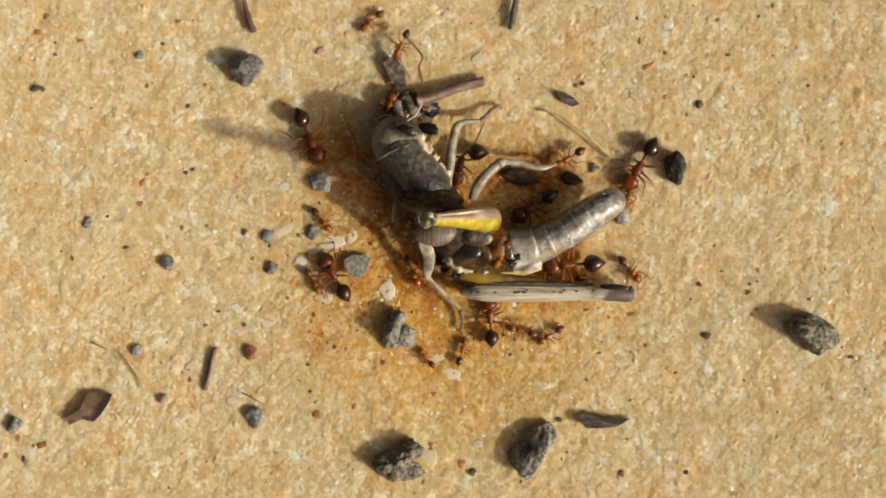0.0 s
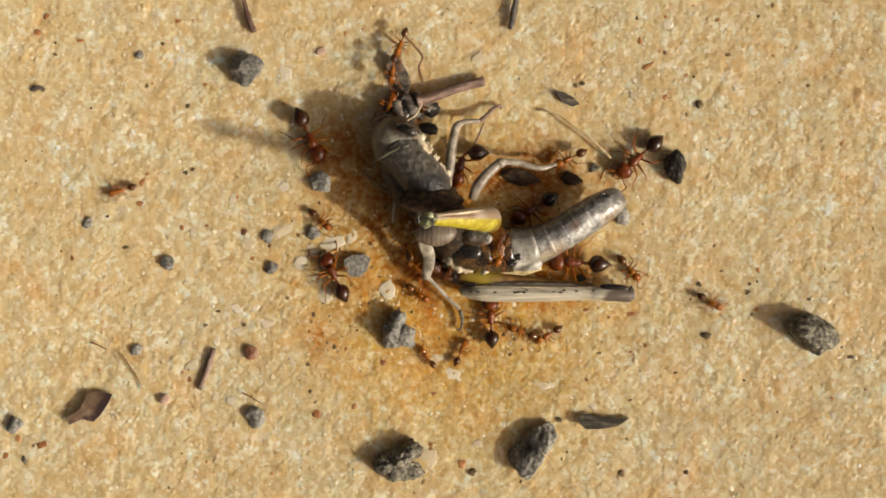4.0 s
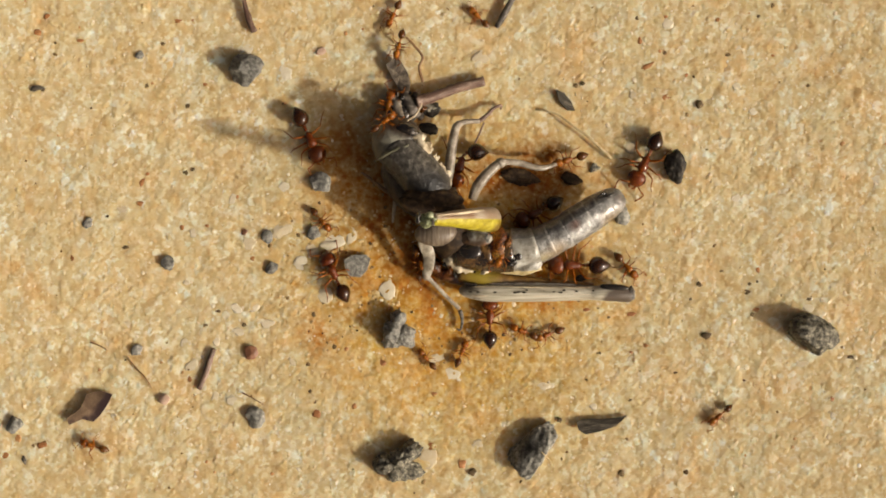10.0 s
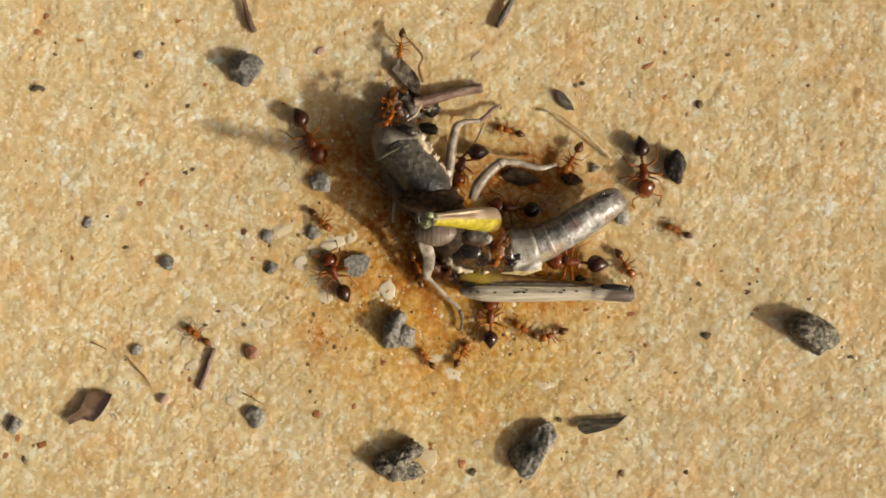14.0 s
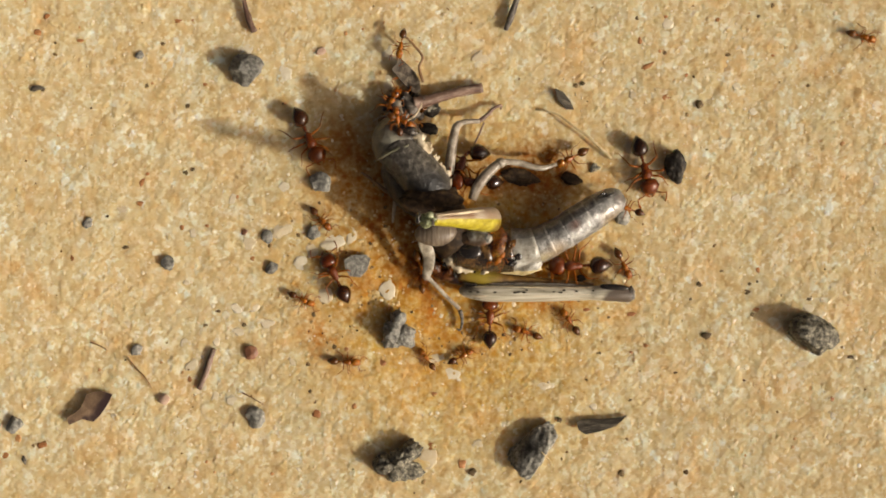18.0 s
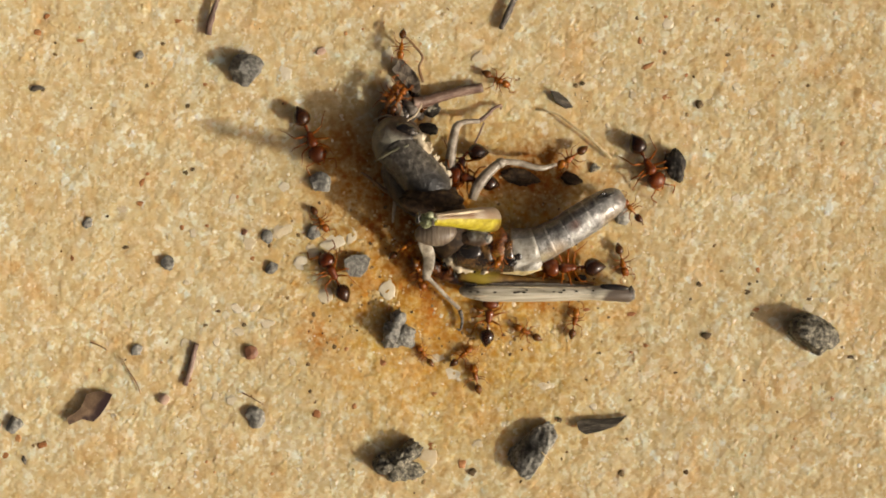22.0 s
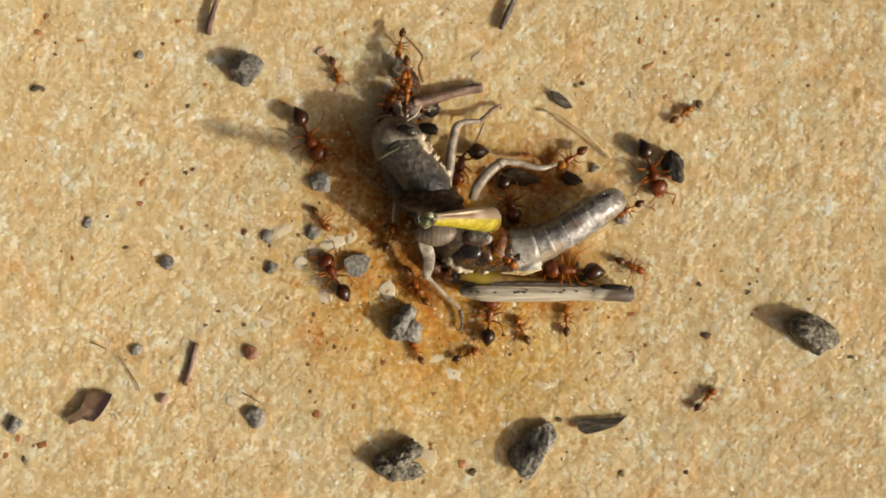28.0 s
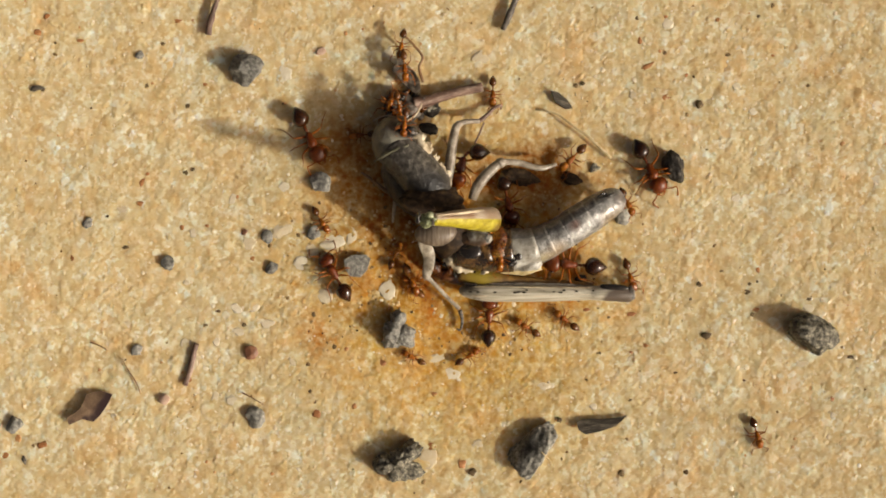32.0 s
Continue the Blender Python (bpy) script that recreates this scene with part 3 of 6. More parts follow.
def sand():
    sand_sheet()
    rnd = np.random.RandomState(11)
    q = rnd.uniform([-0.0445, -0.0255], [0.0445, 0.0255], (1400, 2))
    mid = at(800, 375)
    q = q[((q[:, 0] - mid.x) / 0.015) ** 2 + ((q[:, 1] - mid.y) / 0.0095) ** 2 > 1]
    tagged(grain_mesh("clear_grains", q, np.clip(rnd.lognormal(math.log(1.8e-4), 0.35, len(q)), 1.2e-4, 2.5e-4), -0.1, WHITE_LOOSE, 2, 3, 0.14), "glassy white quartz grains", "sand", kind="stuff")
    a, d = rnd.uniform(0, 2 * math.pi, 1000), np.sqrt(rnd.uniform(0.05, 1, 1000))
    mid = at(755, 470)
    q = np.stack([mid.x + 0.0165 * d * np.cos(a), mid.y + 0.0105 * d * np.sin(a)], -1)
    tagged(grain_mesh("amber_grains", q[:880], np.clip(rnd.lognormal(math.log(1.8e-4), 0.35, 880), 1.2e-4, 2.5e-4), -0.05, AMBER_LOOSE, 2, 12, 0.14), "amber-stained quartz grains round the carcass", "sand", kind="stuff")
    tagged(grain_mesh("spilt_crumbs", q[880:], rnd.uniform(0.9e-4, 2.2e-4, 120), 0.0, SPECK, 2, 10, 0.5), "tiny dark crumbs scattered round the carcass", "sand", kind="stuff")
    q = rnd.uniform([-0.0445, -0.0255], [0.0445, 0.0255], (150, 2))
    tagged(grain_mesh("dark_specks", q, np.clip(rnd.lognormal(math.log(1.2e-4), 0.45, len(q)), 0.7e-4, 3.4e-4), -0.1, SPECK, 2, 5, 0.4), "tiny dark mineral specks", "sand", kind="stuff")
    q = rnd.uniform([-0.0445, -0.0255], [0.0445, 0.0255], (2600, 2))
    tagged(grain_mesh("glint_grains", q, rnd.uniform(0.8e-4, 1.5e-4, len(q)), -0.12, GLASSY, 1, 14, 0.4), "tiny glinting splinters of clear quartz", "sand", kind="stuff")
    q = rnd.uniform([-0.0445, -0.0255], [0.0445, 0.0255], (80, 2))
    tagged(grain_mesh("rusty_grains", q, rnd.uniform(1.0e-4, 2.6e-4, len(q)), -0.1, RUST, 2, 6, 0.35), "small rust-red mineral grains", "sand", kind="stuff")


AMBER_LOOSE = material("stained_clear_quartz", [(0, (0.46, 0.27, 0.09)), (0.5, (0.62, 0.42, 0.18)), (0.8, (0.74, 0.58, 0.33)), (1, (0.82, 0.74, 0.56))], 1500, 7000, 0.2, 3e-5, vary=0.9, island=True)
WHITE_LOOSE = material("loose_clear_quartz", [(0, (0.64, 0.49, 0.29)), (0.5, (0.73, 0.62, 0.43)), (0.8, (0.79, 0.73, 0.58)), (1, (0.84, 0.82, 0.75))], 1500, 7000, 0.3, 3e-5, vary=0.9, island=True)
GLASSY = material("glassy_quartz", [(0, (0.60, 0.45, 0.26)), (0.5, (0.70, 0.58, 0.38)), (1, (0.80, 0.72, 0.55))], 1500, 7000, 0.14, 4e-6, vary=0.6, island=True)
sand()


# ---- stones and crumbs ----
def knobbly(lobes, tall, seed, rough):
    """One lump swollen into lobes (dx, dy, width, height in units, top in mm) about its middle."""
    bm = bmesh.new()
    bmesh.ops.create_icosphere(bm, subdivisions=5, radius=1)
    off = Vector((seed * 3.1, seed * 1.7, 0))
    for v in bm.verts:
        d = v.co.normalized()
        far = 0.0
        for dx, dy, lw, lh, top in lobes:
            h = Vector((lw / 2 * U, lh / 2 * U, top / 2 * MM))
            c = Vector((dx * U, -dy * U, (top - tall) / 2 * MM))
            a = sum((d[i] / h[i]) ** 2 for i in range(3))
            b = -2 * sum(d[i] * c[i] / h[i] ** 2 for i in range(3))
            q = b * b - 4 * a * (sum((c[i] / h[i]) ** 2 for i in range(3)) - 1)
            if q > 0:
                far = max(far, (math.sqrt(q) - b) / (2 * a))
        p = d * max(far, 8 * U)
        v.co = p * (1 + rough * 0.5 * noise.noise(p * 1800 + off) + rough * 0.3 * noise.noise(p * 4500 + off))
    return bm


def stone(x, y, w, h, tall, mat, label, seed, turn=0.0, name="pebble", category="pebble", cuts=9, rough=0.14, sink=0.2, group="", lean=0.0, lobes=()):
    """A broken stone w by h plan units, tall mm high, turned by turn degrees clockwise."""
    if max(w, h) < 42:
        tall *= 0.6
    if max(w, h) < 22:
        rough, tall = max(rough, 0.4), tall * 0.75
    z = floor_at(x, y) + tall * (0.5 - sink)
    c = at(x, y, z)
    me = finish(name, blob((0, 0, 0), (w / 2 * U, h / 2 * U, tall / 2 * MM), seed, rough, cuts, 5 if max(w, h) > 48 else (4 if max(w, h) > 22 else 3), 1.7, radians(-turn), lean), mat)
    if lobes:
        bpy.data.meshes.remove(me)
        me = finish(name, knobbly(lobes, tall, seed, rough), mat)
    ob = new(name, me)
    ob.matrix_basis = Matrix.Translation(c)
    return tagged(ob, label, category, group)


stone(434, 124, 62, 60, 2.6, SLATE, "angular grey stone half sunk in the sand", 3, 10, lean=0.4)
near_stone = stone(1196, 298, 38, 62, 2.0, COAL, "black charcoal crumb beside an ant", 5, -8, "charcoal_crumb", "charcoal", 9, 0.2)
stone(1437, 589, 90, 64, 3.1, CLUMP, "large pitted grey stone with a long shadow", 8, 28, cuts=2, rough=0.2)
stone(947, 795, 54, 110, 2.5, SLATE_SPLIT, "large dark slaty stone with painted shade and pale edges", 9, 33, cuts=5, rough=0.15, lean=0.7)
stone(705, 820, 84, 66, 2.4, CLUMP, "knobbly earth crumb speckled grey", 13, 10, "earth_crumb", "crumb", 3, 0.45,
      lobes=((-22, 2, 44, 38, 2.1), (23, -23, 34, 34, 2.4), (24, 14, 38, 32, 1.8), (0, 15, 46, 34, 2.0), (2, -6, 40, 36, 2.5), (-6, 26, 26, 16, 1.2)))
carried_stone = stone(703, 586, 56, 62, 2.6, SLATE, "mottled grey stone tugged by ants", 16, 15, cuts=6, rough=0.35,
                      lobes=((2, -22, 28, 28, 2.3), (-7, 2, 36, 42, 2.6), (12, 8, 38, 38, 2.4), (-9, 19, 36, 22, 1.6), (20, 20, 24, 16, 1.2)))
stone(566, 322, 40, 36, 1.8, SLATE, "small grey stone in the carcass shade", 21)
stone(555, 412, 26, 26, 1.0, SLATE, "small blue-grey stone on sand", 23)
stone(472, 419, 22, 26, 0.9, SLATE, "small blue-grey stone on sand", 24)
stone(26, 752, 31, 32, 1.5, SLATE, "small dark grey stone on sand", 25)
stone(451, 739, 36, 40, 1.6, SLATE, "small grey stone with a pale face", 26, cuts=3, lean=0.3)
stone(297, 466, 24, 28, 1.2, SLATE, "small dark grey stone on sand", 27)
stone(481, 474, 24, 22, 1.0, SLATE, "small grey stone on the sand", 28)
stone(247, 97, 17, 15, 0.7, SLATE, "tiny grey stone on the sand", 29)
stone(242, 620, 24, 20, 0.8, SLATE, "small blue-grey flake of stone", 30, -40, cuts=12)
stone(1101, 381, 30, 36, 1.4, SLATE, "small grey stone under the carcass tip", 31)
stone(1053, 297, 20, 18, 0.7, CLUMP, "tiny dark stone on the sand", 32)
stone(1238, 185, 15, 16, 0.7, FLECK, "tiny dark brown stone on the sand", 33)
stone(1250, 595, 19, 13, 0.7, FLECK, "tiny dark brown stone on the sand", 34)
stone(1238, 503, 12, 10, 0.5, FLECK, "tiny dark brown stone on the sand", 35)
stone(836, 836, 16, 14, 0.7, FLECK, "tiny dark brown stone on the sand", 36)
stone(1100, 838, 13, 12, 0.5, FLECK, "tiny dark brown stone on the sand", 37)
stone(990, 743, 10, 11, 0.5, FLECK, "tiny dark brown stone on the sand", 38)
stone(155, 395, 18, 20, 0.7, SLATE, "tiny grey stone on the sand", 39)
stone(66, 157, 26, 12, 0.6, CHIP, "tiny grey chip of bark", 40, 0, "bark_chip", "bark")
stone(290, 708, 22, 20, 0.9, PINK, "small pinkish grey stone on sand", 41)
stone(445, 624, 25, 26, 1.0, REDDISH, "small round red-brown stone on sand", 42, cuts=3)
stone(568, 91, 20, 15, 0.8, PINK, "small pink stone on the sand", 43)
stone(1012, 318, 40, 24, 0.8, DUSK, "dark crumb in the shade of the carcass", 44, 15, "charcoal_crumb", "charcoal", 6, 0.35)
stone(922, 314, 74, 32, 0.7, DUSK, "black crumb in the shade of the carcass", 51, 8, "charcoal_crumb", "charcoal", 5, 0.3)
stone(763, 195, 36, 28, 1.2, COAL, "dark crumb beside the carcass head", 45, -10, "charcoal_crumb", "charcoal", 6, 0.35)
stone(758, 228, 36, 22, 1.3, COAL, "dark crumb beside the carcass head", 46, 10, "charcoal_crumb", "charcoal", 6, 0.35)
stone(1019, 152, 9, 9, 0.4, FLECK, "tiny dark brown stone on the sand", 47)
stone(1031, 148, 9, 8, 0.4, FLECK, "tiny dark brown stone on the sand", 48)
stone(433, 411, 12, 12, 0.5, REDDISH, "tiny red-brown stone on sand", 49)
stone(1027, 493, 22, 14, 0.8, COAL, "small dark crumb under an ant", 50)
for k, (x, y, w, h, turn) in enumerate(((74, 788, 18, 15, 20), (32, 776, 11, 15, 0), (9, 806, 13, 13, 0), (764, 790, 16, 13, 10), (768, 697, 11, 9, 30), (677, 642, 13, 12, 45), (627, 719, 9, 12, 0), (818, 821, 15, 17, 0), (336, 671, 8, 12, 0),
                                        (1143, 612, 9, 8, 0), (1338, 548, 14, 9, 20), (1472, 706, 12, 8, 30), (1040, 548, 16, 7, -10), (251, 323, 9, 18, 25), (248, 361, 14, 9, 0), (322, 403, 8, 11, 0), (366, 400, 8, 6, 0), (128, 457, 8, 13, 0), (447, 458, 8, 9, 0), (1147, 117, 28, 9, -25), (1177, 173, 18, 12, 0), (1271, 35, 11, 8, 0), (1133, 72, 8, 14, 0),
                                        (315, 39, 15, 11, 0), (142, 72, 14, 7, 0), (67, 58, 14, 12, 0), (83, 29, 11, 10, 0), (138, 47, 8, 10, 0), (363, 150, 10, 7, 0), (866, 300, 10, 8, 0), (1341, 478, 8, 12, 0), (1118, 556, 16, 8, 0), (612, 618, 10, 8, 0), (560, 732, 16, 16, 0))):
    stone(x, y, w, h, 0.2, RUSTY, "small rust-brown crumb on the sand", 300 + k, turn, "rusty_crumb", "crumb", 6, 0.45, 0.3, "rusty crumbs")
for k, (x, y, w, h) in enumerate(((328, 306, 10, 9), (341, 300, 8, 7), (222, 438, 14, 7), (1177, 94, 7, 8), (1289, 97, 12, 6), (1342, 29, 9, 6), (1187, 173, 6, 10), (1430, 152, 8, 7), (1127, 33, 7, 9), (1368, 10, 7, 9),
                                  (76, 158, 8, 9), (260, 152, 7, 10), (332, 188, 8, 9), (162, 192, 6, 5), (288, 78, 9, 7), (98, 76, 5, 5), (432, 575, 8, 8), (364, 576, 9, 5), (386, 551, 10, 6), (555, 557, 9, 9), (549, 693, 7, 7),
                                  (1222, 530, 6, 6), (1327, 503, 8, 7), (1382, 523, 6, 6), (1432, 530, 10, 6), (1077, 562, 7, 4), (1057, 546, 10, 5), (1060, 625, 9, 6), (1039, 672, 7, 8), (1195, 660, 9, 5), (1505, 632, 12, 7), (1277, 480, 8, 4),
                                  (1309, 475, 5, 6), (1490, 615, 6, 5), (1115, 708, 7, 6), (1323, 517, 12, 10), (1332, 557, 9, 8))):
    stone(x, y, w, h, 0.16, FLECK, "tiny dark brown mineral speck on sand", 330 + k, 0, "mineral_speck", "sand grain", 5, 0.4, 0.3, "mineral specks")
stone(43, 815, 8, 17, 0.4, CHIP, "tiny dark splinter on the sand", 320, -20, "splinter", "splinter")
for k, (x, y, w, h, turn) in enumerate(((588, 429, 48, 28, -10), (620, 418, 24, 34, 20), (500, 408, 42, 28, -25), (442, 431, 26, 24, 0), (575, 523, 28, 30, 0),
                                        (758, 813, 32, 36, 10), (505, 333, 28, 22, 0), (846, 788, 26, 20, 0), (850, 104, 32, 34, 0), (796, 662, 40, 22, -5),
                                        (411, 708, 22, 20, 0), (962, 684, 34, 24, 30), (534, 466, 28, 26, 30), (505, 130, 24, 30, 0), (436, 88, 24, 22, 0),
                                        (1302, 352, 16, 20, 0), (686, 515, 30, 34, -20), (686, 98, 22, 34, 0), (686, 145, 20, 28, 0), (1118, 262, 24, 22, 0),
                                        (553, 443, 24, 28, 0), (770, 634, 34, 16, -5), (218, 370, 24, 18, 20), (412, 352, 11, 22, 15), (342, 413, 14, 17, 0), (328, 447, 11, 12, 0), (1307, 83, 16, 12, 0), (1318, 67, 14, 9, 0), (1123, 170, 20, 19, 0), (1303, 153, 18, 14, 0), (1333, 197, 18, 14, 0), (1182, 42, 22, 20, 0), (152, 173, 17, 14, -20), (363, 63, 12, 12, 0), (340, 201, 16, 14, 0), (205, 742, 18, 20, 0), (380, 702, 14, 26, 20), (1475, 735, 14, 12, 0), (418, 546, 22, 18, 0), (450, 543, 20, 20, 0), (511, 612, 16, 14, 0),
                                        (422, 588, 24, 16, 10), (475, 573, 26, 16, -10), (329, 607, 22, 16, -20), (381, 604, 16, 16, 0), (340, 648, 28, 18, -30), (226, 575, 14, 12, 0), (145, 525, 12, 10, 0), (330, 500, 14, 10, 0), (520, 640, 20, 16, 0),
                                        (1293, 572, 24, 20, 0), (1032, 590, 18, 16, 0), (1373, 492, 24, 14, 0), (1430, 545, 22, 14, 20), (1050, 720, 14, 12, 0), (1455, 555, 16, 12, 0), (1420, 645, 24, 12, 0))):
    stone(x, y, w, h, min(w, h) * 0.008, WHITE, "large glassy white quartz grain", 60 + k, turn, "quartz_grain", "sand grain", 5, 0.2, 0.5, "white quartz grains")


# ---- twigs, bark and straw ----
def twig(name, pts, mat, label, category="twig", seg=8, n=14, flat=0.8, ridge=0.12):
    """A broken stick through plan points (x, y, z mm, half width)."""
    mx, my = sum(p[0] for p in pts) / len(pts), sum(p[1] for p in pts) / len(pts)
    (x0, y0, z0, _), (x1, y1, z1, _) = pts[0], pts[-1]
    a, b = at(x0, y0, z0), at(x1, y1, z1)
    place = Matrix.Translation(at(mx, my, 0)) @ Matrix.Rotation(math.atan2(b.y - a.y, b.x - a.x), 4, "Z")
    inv = place.inverted()
    rings = [(inv @ at(x, y, z), max(r, 0.5) * U, max(r, 0.5) * U * flat) for x, y, z, r in curve_points(pts, n)]
    ob = new(name, finish(name, loft(rings, seg, None, ridge, int(x0 + y0)), mat))
    ob.matrix_basis = place
    return tagged(ob, label, category)


def flake(name, outline, z, thick, curl, mat, label, category, seed=0, tilt=(0, 0)):
    """A thin curled plate with a broken outline of plan points; tilt in mm per unit along x and y."""
    mx, my = sum(p[0] for p in outline) / len(outline), sum(p[1] for p in outline) / len(outline)
    c = at(mx, my, z)
    bm = bmesh.new()
    f = bm.faces.new([bm.verts.new(((x - mx) * U, (my - y) * U, 0)) for x, y in outline])
    bmesh.ops.triangulate(bm, faces=[f])
    bmesh.ops.subdivide_edges(bm, edges=bm.edges[:], cuts=3, use_grid_fill=True)
    bmesh.ops.recalc_face_normals(bm, faces=bm.faces)
    up = bm.faces[:]
    ext = bmesh.ops.extrude_face_region(bm, geom=up)
    for v in ext["geom"]:
        if isinstance(v, bmesh.types.BMVert):
            v.co.z -= thick * MM
    size = max((v.co.length for v in bm.verts))
    for v in bm.verts:
        x, y = v.co.x, v.co.y
        v.co.z += curl * MM * (y / size) ** 2 + tilt[0] * MM * x / U / 100 + tilt[1] * MM * y / U / 100
        v.co.z += 0.08 * MM * noise.noise(Vector((x * 900, y * 900, seed)))
    bmesh.ops.recalc_face_normals(bm, faces=bm.faces)
    me = finish(name, bm, mat, True)
    me.set_sharp_from_angle(angle=radians(40))
    ob = new(name, me)
    ob.matrix_basis = Matrix.Translation(c)
    return tagged(ob, label, category)


side_twig = twig("twig", [(379, 617, 0.16, 4.5), (371, 638, 0.14, 5.5), (363, 664, 0.14, 5.5), (352, 689, 0.14, 4.5)], TWIGRED, "short reddish-brown twig lying on the sand")
top_twig = twig("twig", [(428, -20, 0.55, 4.5), (434, 10, 0.5, 4.5), (441, 35, 0.42, 6), (450, 57, 0.36, 5.5)], TWIGRED, "thin dark brown twig lying on the sand")
right_twig = twig("twig", [(922, -30, 0.6, 5), (914, 0, 0.55, 5), (909, 25, 0.48, 6), (903, 52, 0.36, 4.5)], BARK, "thin dark grey twig lying on the sand")
head_twig = twig("twig", [(737, 180, 1.3, 11), (765, 172, 1.1, 10), (810, 156, 0.8, 9), (857, 144, 0.65, 9)], TWIGRED, "reddish-grey twig beside the carcass head", n=26, ridge=0.10)
head_chip = flake("bark_chip", [(678, 112), (690, 104), (697, 96), (706, 110), (716, 128), (720, 146), (716, 162), (708, 168), (698, 154), (688, 136)], 0.65, 0.45, 0.4, CHIPBARK, "dark brown bark chip propped near the carcass head", "bark", 3, (0.0, 0.4))
low_chip = flake("bark_chip", [(1021, 748), (1032, 743), (1060, 743), (1090, 741), (1110, 737), (1101, 745), (1090, 754), (1062, 763), (1036, 768), (1024, 761)], 0.75, 0.35, -0.4, CHIP, "curled grey bark chip on the sand", "bark", 5, (0, -2.6))
small_chip = flake("bark_chip", [(982, 162), (996, 162), (1014, 172), (1026, 184), (1014, 188), (994, 180)], 0.5, 0.4, -0.3, CHIP, "small grey-brown bark chip on the sand", "bark", 6)
flake("dry_leaf_flake", [(117, 741), (130, 733), (142, 723), (148, 712), (151, 699), (163, 695), (178, 693), (197, 699), (193, 709), (186, 722), (176, 736), (164, 747), (154, 745), (146, 742), (134, 747), (121, 753)], 0.7, 0.2, -0.8, LEAF,
      "curled brown flake of dry leaf", "leaf", 8)
twig("grass_straw", [(948, 194, 0.4, 1.3), (985, 202, 0.6, 1.6), (1015, 224, 0.8, 2.0), (1045, 246, 0.7, 2.3), (1082, 281, 0.4, 2.5)], STRAW, "bent dry straw of grass on sand", "straw", 6, 20, 0.6, 0.05)
twig("fibre", [(160, 606, 0.4, 1.2), (176, 612, 0.4, 1.2), (190, 620, 0.35, 1)], FIBRE, "thin brown plant fibre", "fibre", 5, 10, 1, 0.05)
loose_fibre = twig("fibre", [(216, 626, 0.2, 0.9), (230, 650, 0.25, 1.3), (243, 668, 0.25, 1.4), (252, 688, 0.2, 1.0)], FIBRE, "thin brown plant fibre", "fibre", 5, 12, 1, 0.05)
twig("fibre", [(428, 695, 0.4, 1), (445, 704, 0.4, 1.3), (466, 716, 0.35, 1)], FIBRE, "thin brown plant fibre", "fibre", 5, 10, 1, 0.05)
twig("fibre", [(958, 800, 2.4, 1.2), (970, 812, 1.8, 1.2), (979, 825, 0.8, 1)], STRAW, "pale fibre on the slaty stone", "fibre", 5, 10, 1, 0.05)
flake("husk", [(1029, 770), (1034, 776), (1040, 774), (1041, 786), (1037, 791), (1040, 799), (1033, 803), (1028, 797), (1030, 788), (1024, 781)], 0.1, 0.06, -0.1, HUSK, "small tan seed husk on sand", "husk", 4)
twig("fibre", [(719, 66, 1.6, 1.8), (734, 82, 1.6, 2.2), (748, 101, 1.4, 2.4), (742, 120, 1.2, 2.6), (749, 146, 1.0, 3)], FIBRE, "kinked amber fibre beside the bark chip", "fibre", 6, 18, 1, 0.08)
rnd_litter = random.Random(77)
flake("stone_flake", [(609, 460), (624, 452), (648, 451), (655, 459), (650, 478), (637, 491), (619, 489), (611, 476)], 0.8, 0.5, -0.1, SLATE, "flat angular grey stone flake beside an ant", "stone", 22, (0, -0.6))
stone(757, 188, 34, 24, 1.5, CLUMP, "mottled grey-green crumb beside the carcass head", 212, 10, "earth_crumb", "crumb", 4, 0.4)
stone(702, 190, 24, 32, 1.2, SLATE, "pale grey flake of litter by the carcass head", 210, 10, "litter_crumb", "crumb", 9, 0.25, 0.1, "litter at the head")
for k, (x, y, w, h) in enumerate(((696, 176, 20, 16), (718, 168, 16, 22), (736, 172, 18, 14), (684, 190, 14, 18), (728, 206, 22, 14), (704, 204, 18, 14), (744, 205, 20, 14), (762, 190, 16, 12))):
    stone(x, y, w, h, rnd_litter.uniform(0.7, 1.2), (BARK, COAL, CHIP)[k % 3], "dark crumb of litter by the carcass head", 200 + k, rnd_litter.uniform(0, 90), "litter_crumb", "crumb", 6, 0.35, 0.1, "litter at the head")


